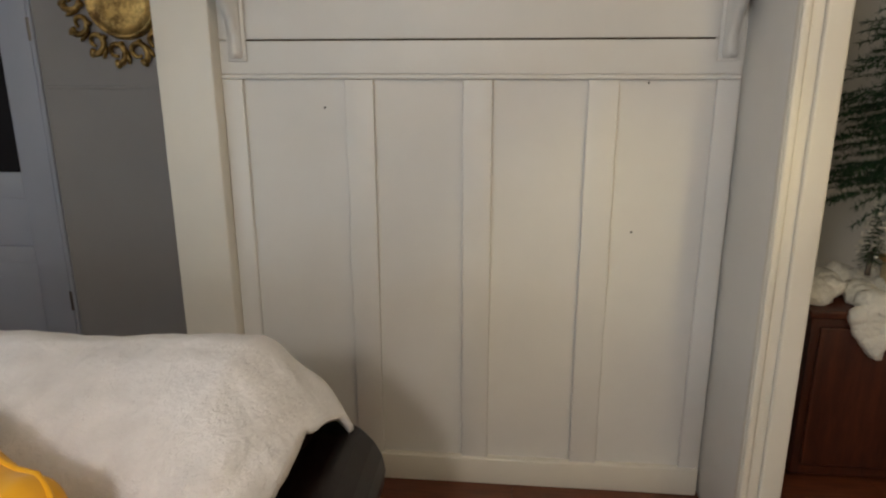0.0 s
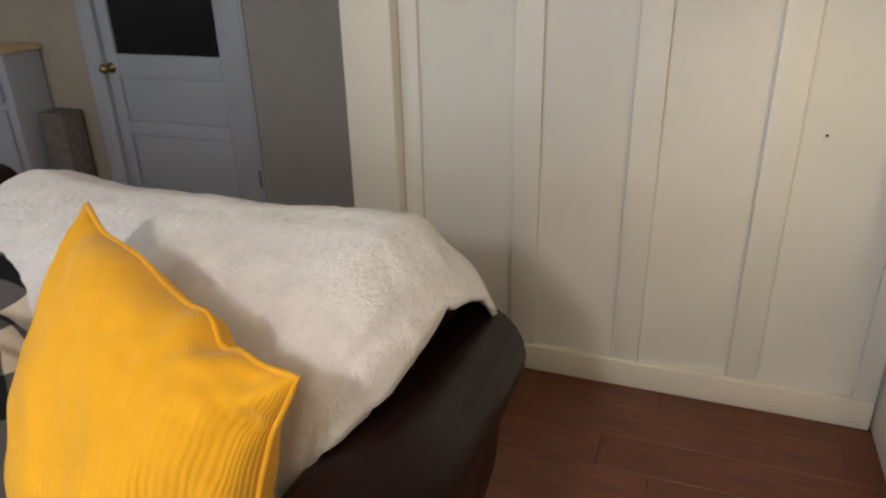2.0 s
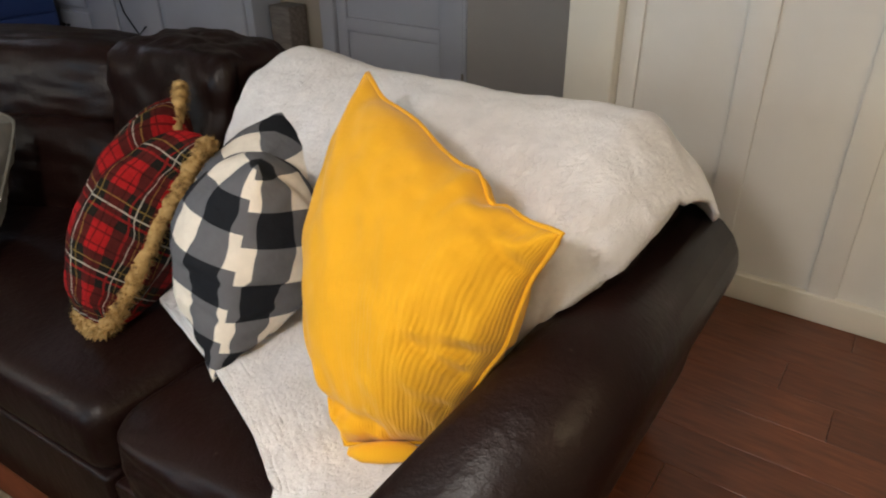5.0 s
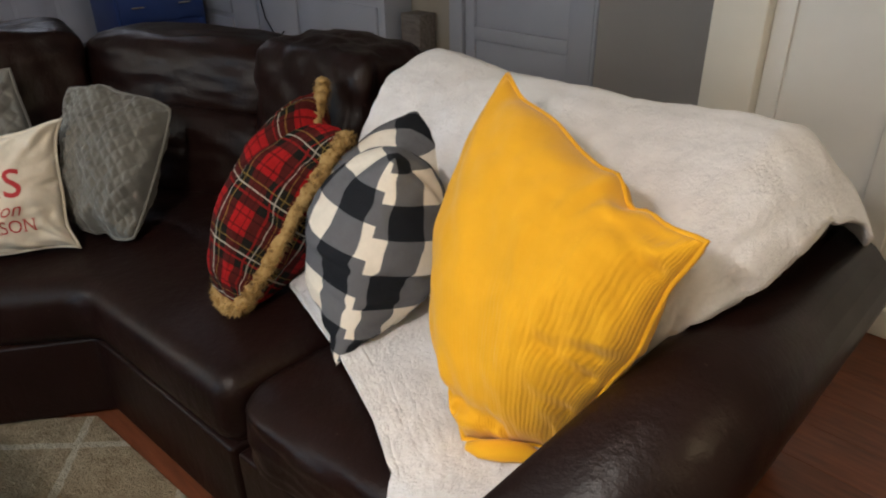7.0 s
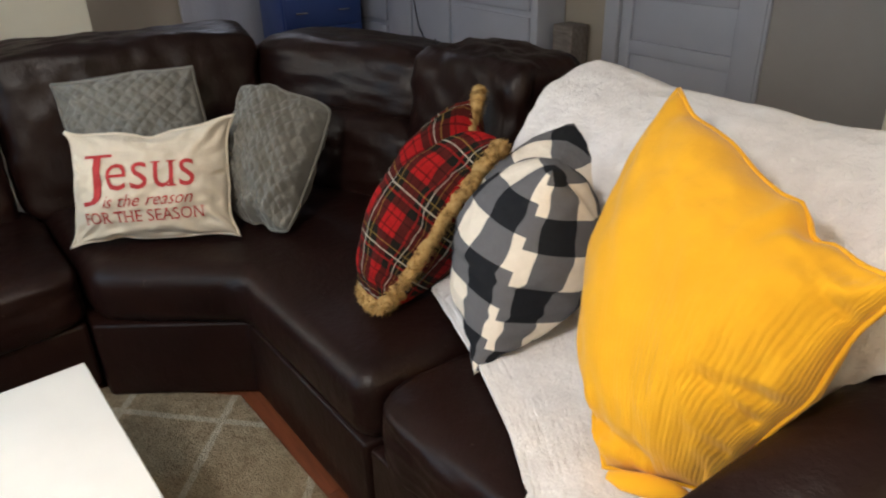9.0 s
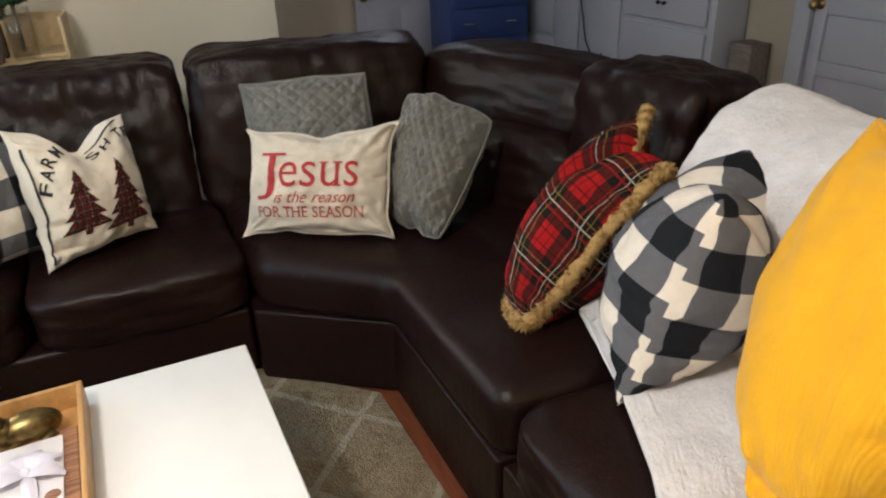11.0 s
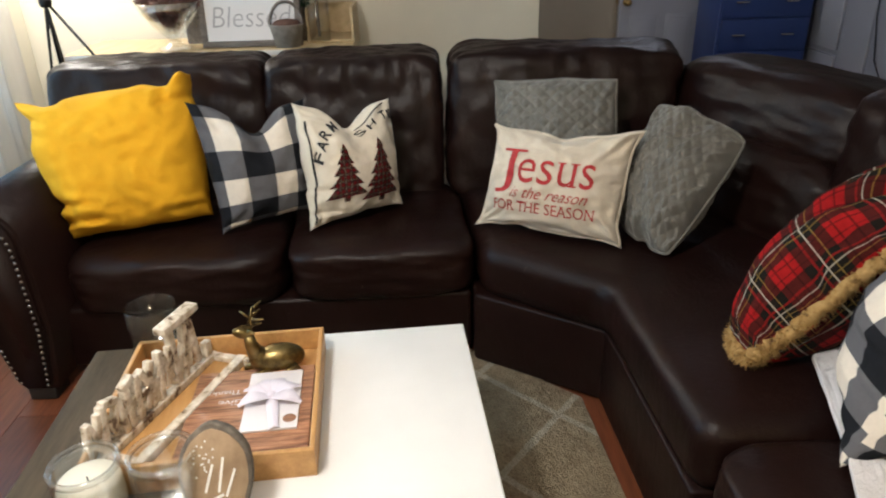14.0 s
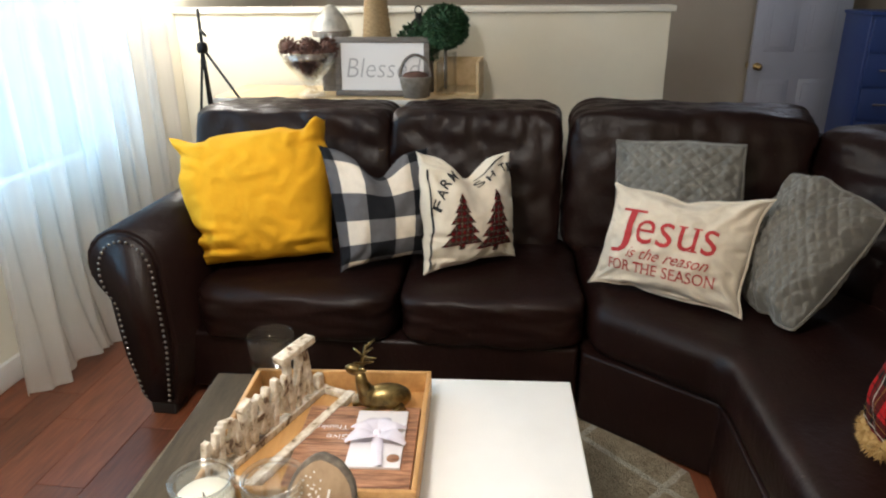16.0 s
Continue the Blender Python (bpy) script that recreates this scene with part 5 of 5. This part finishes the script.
gray_frame = wood("weathered_gray_wood", (0.09, 0.075, 0.065), (0.21, 0.18, 0.16), 8, (1, 6, 6), 0.8)
sign = thing("framed_sign", "white sign reading Blessed in a weathered gray wooden frame", "sign")
sw, sh = 0.25, 0.15
board_white = Mat("white_sign_board", (0.78, 0.75, 0.74), 0.6)
part("board", box((-sw + 0.02, -0.006, -sh + 0.02), (sw - 0.02, 0.006, sh - 0.02), 0), board_white, sign, smooth=False)
for lo, hi in (((-sw, -0.014, -sh), (sw, 0.014, -sh + 0.03)), ((-sw, -0.014, sh - 0.03), (sw, 0.014, sh)), ((-sw, -0.014, -sh + 0.0305), (-sw + 0.03, 0.014, sh - 0.0305)), ((sw - 0.03, -0.014, -sh + 0.0305), (sw, 0.014, sh - 0.0305))):
    part("frame", box(lo, hi, 0.004), gray_frame, sign)
gray_ink = Mat("gray_script_ink", (0.42, 0.40, 0.40), 0.7)
bm, h = text_mesh("Blessed", 0.05, -0.012)
bm.transform(pose(0, -0.0075, 0, 90) @ Matrix.Translation((-0.19, -0.055, 0)) @ Matrix(((0.38, 0.07, 0, 0), (0, 0.42, 0, 0), (0, 0, 1, 0), (0, 0, 0, 1))))
part("lettering", bm, gray_ink, sign, smooth=False)
sign.matrix_basis = Matrix.Translation((-3.745, -1.063, CZ + 0.152)) @ pose(0, 0, 0, 0, 0, 90) @ pose(0, 0, 0, -6)

cone_mat = Mat("brown_pine_cone", (0.085, 0.035, 0.024), 0.8)
cone_mat.vary(30, 0.4)
bowl = thing("footed_glass_bowl", "clear glass footed bowl heaped with brown pine cones", "bowl")
part("glass_body", lathe([(0, 0), (0.06, 0.0), (0.062, 0.01), (0.03, 0.025), (0.02, 0.05), (0.045, 0.085), (0.075, 0.125), (0.105, 0.18), (0.125, 0.235), (0.118, 0.236), (0.098, 0.18), (0.068, 0.13), (0.038, 0.093), (0, 0.075)], 32), cut_glass, bowl)
bowl.matrix_basis = Matrix.Translation((-3.73, -1.452, CZ + 0.0005)) @ Matrix.Diagonal((1.25, 1.25, 0.97, 1))


def pine_cone(at, r, turn):
    bm = blob((r * 0.75, r * 0.75, r), (0, 0, 0), 2)
    for k in range(70):
        z = -1 + 2 * (k + 0.5) / 70
        a = k * 2.4
        rr = math.sqrt(1 - z * z)
        c = Vector((rr * math.cos(a) * r * 0.8, rr * math.sin(a) * r * 0.8, z * r))
        o = Vector((math.cos(a), math.sin(a), 0.5)).normalized()
        s = Vector((-math.sin(a), math.cos(a), 0)) * r * 0.16
        bm.faces.new([bm.verts.new(c - s), bm.verts.new(c + o * r * 0.32), bm.verts.new(c + s)])
    bm.transform(Matrix.Translation(at) @ Euler(turn).to_matrix().to_4x4())
    return solo("pine_cone", bm, cone_mat, "dark brown pine cone in the glass bowl", "pine cone", "pine cones in the bowl")


for k, (x, y, z) in enumerate(((0.0, -0.085, 0.245), (0.02, 0.0, 0.25), (-0.01, 0.085, 0.245), (0.03, 0.04, 0.20), (0.03, -0.04, 0.195), (-0.06, 0.0, 0.23), (0.0, 0.0, 0.145))):
    pine_cone((-3.73 + x * 1.2, -1.452 + y * 1.2, CZ + z), 0.058, (k * 0.7, 1.2 + k, k * 1.1))

bucket_mat = wood("gray_galvanised", (0.17, 0.15, 0.13), (0.33, 0.30, 0.27), 25, (1, 1, 1), 0.6)
basket = thing("small_basket", "small gray washed bucket basket with a dark bail handle", "basket")
part("body", lathe([(0, 0), (0.062, 0), (0.085, 0.105), (0.088, 0.11), (0.080, 0.11), (0.058, 0.008), (0, 0.008)], 26), bucket_mat, basket)
part("handle", tube([(0, 0.08 * math.cos(a), 0.10 + 0.115 * math.sin(a)) for a in [math.pi * k / 16 for k in range(17)]], 0.0075, 8), gray_frame, basket)
part("moss_filling", blob((0.07, 0.07, 0.025), (0, 0, 0.108), 3), cone_mat, basket)
basket.matrix_basis = Matrix.Translation((-3.72, -0.885, CZ + 0.0005)) @ pose(0, 0, 0, 0, 0, 12)

leaf_mat = Mat("dark_boxwood_green", (0.016, 0.062, 0.022), 0.7)
leaf_mat.vary(20, 0.45)


def leafy_ball(bm, at, r, n, leaf, rng):
    for k in range(n):
        d = Vector((rng.gauss(0, 1), rng.gauss(0, 1), rng.gauss(0, 1))).normalized()
        c = Vector(at) + d * r * rng.uniform(0.82, 1.03)
        s = d.cross(Vector((rng.random(), rng.random(), 1))).normalized() * leaf * 0.5
        o = (d + 0.8 * Vector((rng.uniform(-1, 1), rng.uniform(-1, 1), rng.uniform(-1, 1)))).normalized() * leaf
        bm.faces.new([bm.verts.new(c - s), bm.verts.new(c - s * 0.3 + o), bm.verts.new(c + s)])
    return bm


topi = thing("topiary_ball", "round dark green boxwood topiary in a glass vase", "plant")
rng = random.Random(12)
ball = blob((0.098, 0.098, 0.098), (0, 0, 0.35), 3)
part("crown", leafy_ball(ball, (0, 0, 0.35), 0.110, 2600, 0.021, rng), leaf_mat, topi)
part("trunk", tube([(0, 0, 0.02), (0, 0, 0.30)], 0.008, 8), bark, topi)
part("glass_vase", lathe([(0, 0), (0.055, 0), (0.058, 0.22), (0.054, 0.22), (0.051, 0.008), (0, 0.008)], 28), glass, topi)
topi.matrix_basis = Matrix.Translation((-3.80, -0.738, CZ + 0.015)) @ Matrix.Diagonal((1.05, 1.05, 0.95, 1))
rng = random.Random(13)
solo("foliage_spray", leafy_ball(blob((0.07, 0.08, 0.09), (-3.93, -0.90, CZ + 0.25), 2), (-3.93, -0.90, CZ + 0.25), 0.11, 700, 0.03, rng), leaf_mat, "loose dark green foliage behind the sign", "foliage")
lan = thing("small_lantern", "small black lantern house", "lantern")
part("body", box((-0.045, -0.045, 0.0), (0.045, 0.045, 0.15), 0.006), black_metal, lan)
part("roof", lathe([(0.07, 0.15), (0.035, 0.20), (0.018, 0.215), (0.018, 0.235), (0, 0.24)], 4), black_metal, lan)
part("ring", tube([(0, 0.02 * math.cos(a), 0.255 + 0.02 * math.sin(a)) for a in [2 * math.pi * k / 16 for k in range(17)]], 0.004, 6), black_metal, lan)
lan.matrix_basis = Matrix.Translation((-3.95, -0.90, CZ + 0.17))
solo("riser_block", box((-4.02, -0.97, CZ + 0.0005), (-3.88, -0.82, CZ + 0.169), 0.004), gray_frame, "weathered gray wooden riser on the console", "riser")

rope = wood("wrapped_jute_rope", (0.17, 0.11, 0.05), (0.40, 0.28, 0.15), 60, (1, 1, 6), 0.9)
bm = lathe([(0, 0), (0.075, 0)] + [(0.077 - 0.035 * (k / 40) + 0.0035 * (k % 2), 0.52 * k / 40) for k in range(41)] + [(0, 0.52)], 28)
cone_tree = solo("rope_cone", bm, rope, "tall cone wrapped in tan jute rope", "decoration")
cone_tree.matrix_basis = Matrix.Translation((-3.93, -1.127, CZ + 0.0005)) @ Matrix.Diagonal((1.3, 1.3, 1, 1))
cloche = thing("glass_cloche", "glass cloche over a small birdhouse with gray roof", "cloche")
part("glass_dome", lathe([(0.125, 0.0), (0.125, 0.25), (0.11, 0.36), (0.06, 0.44), (0.018, 0.465), (0.018, 0.50), (0, 0.505)], 32), glass, cloche)
part("house_body", box((-0.055, -0.055, 0.0), (0.055, 0.055, 0.2895), 0.004), gray_frame, cloche)
zinc = Mat("mottled_zinc", (0.42, 0.40, 0.36), 0.45, 0.3)
zinc.vary(26, 0.35)
part("roof_band", lathe([(0.105, 0.29), (0.108, 0.318), (0.10, 0.322)], 24), gray_frame, cloche, "dark band under the roof")
part("roof", lathe([(0.10, 0.322), (0.082, 0.37), (0.045, 0.425), (0.018, 0.452), (0, 0.456)], 24), zinc, cloche, "mottled pale zinc roof")
part("finial", lathe([(0.012, 0.506), (0.026, 0.53), (0.02, 0.56), (0, 0.57)], 16), silver, cloche)
cloche.matrix_basis = Matrix.Translation((-3.95, -1.385, CZ + 0.0005))

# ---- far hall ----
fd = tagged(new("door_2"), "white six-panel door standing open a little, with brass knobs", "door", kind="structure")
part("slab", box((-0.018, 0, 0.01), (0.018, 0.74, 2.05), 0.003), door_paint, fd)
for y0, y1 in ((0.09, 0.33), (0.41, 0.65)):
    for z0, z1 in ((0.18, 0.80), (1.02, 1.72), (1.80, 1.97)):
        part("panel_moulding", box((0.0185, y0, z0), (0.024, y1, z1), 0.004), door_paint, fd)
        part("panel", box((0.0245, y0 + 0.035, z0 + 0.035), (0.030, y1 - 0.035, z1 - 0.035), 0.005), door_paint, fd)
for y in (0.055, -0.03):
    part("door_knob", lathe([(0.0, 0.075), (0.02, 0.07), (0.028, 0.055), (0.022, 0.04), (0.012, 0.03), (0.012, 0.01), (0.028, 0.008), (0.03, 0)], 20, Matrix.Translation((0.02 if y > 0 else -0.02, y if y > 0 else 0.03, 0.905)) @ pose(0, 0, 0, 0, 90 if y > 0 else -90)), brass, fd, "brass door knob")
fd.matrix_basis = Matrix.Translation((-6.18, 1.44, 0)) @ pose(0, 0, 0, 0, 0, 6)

dr = thing("tall_dresser", "dark navy painted tall dresser with silver pulls", "dresser")
part("carcass", box((-6.05, 2.06, 0.02), (-5.60, 2.78, 1.32), 0.006), navy, dr)
part("dresser_top", box((-6.06, 2.05, 1.3205), (-5.585, 2.79, 1.345), 0.004), navy, dr)
for k in range(5):
    z = 0.10 + k * 0.243
    dw = part("drawer", box((-5.5995, 2.08, z), (-5.58, 2.76, z + 0.228), 0.005), navy, dr)
    for y in (2.22, 2.60):
        part("pull", box((-5.5795, y - 0.05, z + 0.11), (-5.56, y + 0.05, z + 0.122), 0.004), silver, dw, "silver bar pull")

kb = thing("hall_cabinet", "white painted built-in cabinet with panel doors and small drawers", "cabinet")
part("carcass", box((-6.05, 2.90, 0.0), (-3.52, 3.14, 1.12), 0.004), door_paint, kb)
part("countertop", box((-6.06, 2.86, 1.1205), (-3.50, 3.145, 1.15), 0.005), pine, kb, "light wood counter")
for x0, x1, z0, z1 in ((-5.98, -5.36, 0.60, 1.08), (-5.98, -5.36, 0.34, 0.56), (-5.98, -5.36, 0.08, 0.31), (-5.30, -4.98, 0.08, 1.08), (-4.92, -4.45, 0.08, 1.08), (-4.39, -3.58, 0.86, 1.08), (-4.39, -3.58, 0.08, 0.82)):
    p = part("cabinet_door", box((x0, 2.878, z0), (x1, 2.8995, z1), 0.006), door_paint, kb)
    if z1 - z0 < 0.3:
        for dx in (-0.03, 0.03):
            part("knob", lathe([(0.0, 0.03), (0.012, 0.026), (0.014, 0.018), (0.006, 0.01), (0.006, 0.0)], 12, Matrix.Translation(((x0 + x1) / 2 + dx, 2.878, (z0 + z1) / 2)) @ pose(0, 0, 0, 90)), black_metal, p, "small dark knob")
solo("hanging_cord", tube([(-4.95, 2.868, 1.16), (-4.93, 2.868, 0.9), (-4.85, 2.868, 0.62), (-4.72, 2.868, 0.48), (-4.62, 2.868, 0.55)], 0.005, 6), black_metal, "thin dark power cord hanging on the cabinet", "cord")
solo("brown_bin", box((-3.46, 2.98, 0.0), (-3.29, 3.13, 0.79), 0.008), gray_frame, "brown wooden bin beside the door", "bin")


def medallion():
    t = thing("wall_medallion", "round carved antique gold wall medallion", "wall decor")
    bm = lathe([(0.0, 0.02), (0.05, 0.035), (0.10, 0.025), (0.145, 0.02), (0.155, 0.04), (0.165, 0.02), (0.17, 0.0)], 48)
    part("centre_disc", bm, gold, t)
    for k in range(14):
        a = k * 2 * math.pi / 14
        bm = bmesh.new()
        q = []
        for i in range(20):
            s = i / 19 * 4.6
            r = 0.052 * math.exp(-0.22 * s)
            q.append((0.225 + r * math.cos(s * 1.35 + 0.5), r * math.sin(s * 1.35 + 0.5), 0.018 + 0.008 * math.sin(s)))
        tube(q, [0.015 - 0.0004 * i for i in range(20)], 7, bm)
        blob((0.022, 0.014, 0.014), (0.275, 0.012, 0.015), 2, bm, (0, 0, 30))
        blob((0.034, 0.010, 0.012), (0.235, 0.055, 0.014), 2, bm, (0, 0, 20))
        blob((0.012, 0.012, 0.016), (0.185, 0.02, 0.02), 2, bm)
        bm.transform(Matrix.Rotation(a, 4, "Z"))
        part("carved_scroll", bm, gold, t)
    t.matrix_basis = Matrix.Translation((-1.68, DW - 0.001, 1.87)) @ pose(0, 0, 0, 90)


medallion()

# ---- tree room beyond the casing ----
cab = thing("low_cabinet", "dark red mahogany low cabinet", "cabinet")
part("carcass", box((1.14, 2.66, 0.03), (2.4, 3.15, 0.70), 0.006), red_cabinet, cab)
part("cabinet_top", box((1.12, 2.63, 0.7005), (2.42, 3.17, 0.73), 0.006), red_cabinet, cab)
for x in (1.17, 1.79):
    part("cabinet_door", box((x, 2.642, 0.08), (x + 0.58, 2.6595, 0.66), 0.006), red_cabinet, cab)
snow_mat = Mat("white_cotton_batting", (0.84, 0.81, 0.74), 0.95, 0, 0.1)
snow_mat.bump(snow_mat.noise(40, 5), 0.8, 0.02)
snow = bmesh.new()
rng = random.Random(21)
for k in range(46):
    blob((rng.uniform(0.04, 0.08), rng.uniform(0.04, 0.08), rng.uniform(0.03, 0.06)), (rng.uniform(1.17, 1.9), rng.uniform(2.66, 2.95), 0.755 + rng.uniform(0, 0.03)), 2, snow)
for k in range(22):
    s = rng.random()
    blob((0.03 + 0.03 * (1 - s), 0.03, 0.04), (1.345 + rng.uniform(-0.07, 0.07) * (1 - 0.75 * s), 2.62, 0.75 - 0.17 * s), 2, snow)
for v in snow.verts:
    v.co += 0.014 * noise.noise_vector(v.co * 22)
solo("cotton_snow", snow, snow_mat, "fluffy white cotton snow heaped over the cabinet's edge", "decoration", kind="stuff")
needle = Mat("dark_fir_green", (0.018, 0.06, 0.025), 0.7)
needle.vary(25, 0.5)


def fir(height, radius, tiers, seed, dense=26, needle_size=0.035):
    """A cone of drooping twigs set with needles."""
    rng = random.Random(seed)
    bm = bmesh.new()
    for k in range(tiers):
        f = k / tiers
        z = height * (0.06 + 0.9 * f)
        r = radius * (1 - f) + 0.02 * height
        for _ in range(max(5, int(15 * (1 - f)) + 4)):
            a = rng.random() * 6.283
            l = r * rng.uniform(0.65, 1.05)
            tip = Vector((math.cos(a) * l, math.sin(a) * l, z - 0.22 * l + rng.uniform(-0.02, 0.02) * height))
            foot = Vector((0, 0, z))
            for m in range(int(dense * (0.4 + l / radius))):
                s = 0.2 + 0.8 * rng.random()
                c = foot + (tip - foot) * s
                d = Vector((rng.gauss(0, 1), rng.gauss(0, 1), rng.gauss(0, 0.8))).normalized() + (tip - foot).normalized() * 0.6
                n = height * needle_size * rng.uniform(0.6, 1.2)
                w = d.cross(Vector((0.2, 0.4, 1))).normalized() * n * 0.10
                bm.faces.new([bm.verts.new(c - w), bm.verts.new(c + d * n), bm.verts.new(c + w)])
    return bm


tree = thing("christmas_tree", "large dark green artificial Christmas tree", "tree")
part("trunk", tube([(0, 0, -0.38), (0, 0, 1.35)], [0.025, 0.012], 10), bark, tree)
part("crown", fir(1.42, 0.60, 36, 31, 190, 0.019), needle, tree)
tree.matrix_basis = Matrix.Translation((1.66, 2.92, 1.115))
part("tree_stand", lathe([(0.13, -0.385), (0.13, -0.37), (0.04, -0.33), (0.03, -0.2)], 20), dark_plastic, tree)
mini = thing("miniature_tree", "small frosted bottle-brush tree on the cotton snow", "decoration")
part("crown", fir(0.27, 0.055, 16, 33), needle, mini)
part("trunk", tube([(0, 0, -0.04), (0, 0, 0.05)], 0.010, 8), bark, mini)
rng = random.Random(34)
fr = bmesh.new()
for k in range(60):
    f = rng.random()
    a = rng.random() * 6.283
    r = 0.05 * (1 - f) + 0.006
    blob((0.008, 0.008, 0.004), (r * math.cos(a), r * math.sin(a), 0.03 + 0.22 * f), 1, fr)
part("frosting", fr, snow_mat, mini)
mini.matrix_basis = Matrix.Translation((1.345, 2.74, 0.88))
vil = thing("village_house", "small tan cardboard village house on the snow", "decoration")
part("walls", box((-0.05, -0.05, 0), (0.05, 0.05, 0.11), 0.003), pine, vil)
part("roof", prism([(-0.062, -0.062), (0.062, -0.062), (0.062, 0.062), (-0.062, 0.062)], 0.1105, 0.135, 0.008, 2), tray_wood, vil)
vil.matrix_basis = Matrix.Translation((1.455, 2.72, 0.78))


# ---- floor planks ----
rng = random.Random(4)
plank_mesh = {}
for r in range(36):
    y0 = -2.42 + r * 0.178
    x = -6.3 - rng.random() * 1.2
    while x < 2.7:
        n = rng.choice((1.22, 1.22, 0.8))
        if x < -7.05:
            x = -7.05
        if x + n > 2.77:
            n = round(2.77 - x, 3)
            if n < 0.1:
                break
        if n not in plank_mesh:
            plank_mesh[n] = mesh_from("plank", box((0, 0, -0.011), (n - 0.0014, 0.1768, 0.0), 0.0012, 1), floor_wood, False)
        if y0 + 0.17 < 3.9:
            o = new("plank", plank_mesh[n])
            o.parent = floor
            o.location = (x, y0, 0)
        x += n
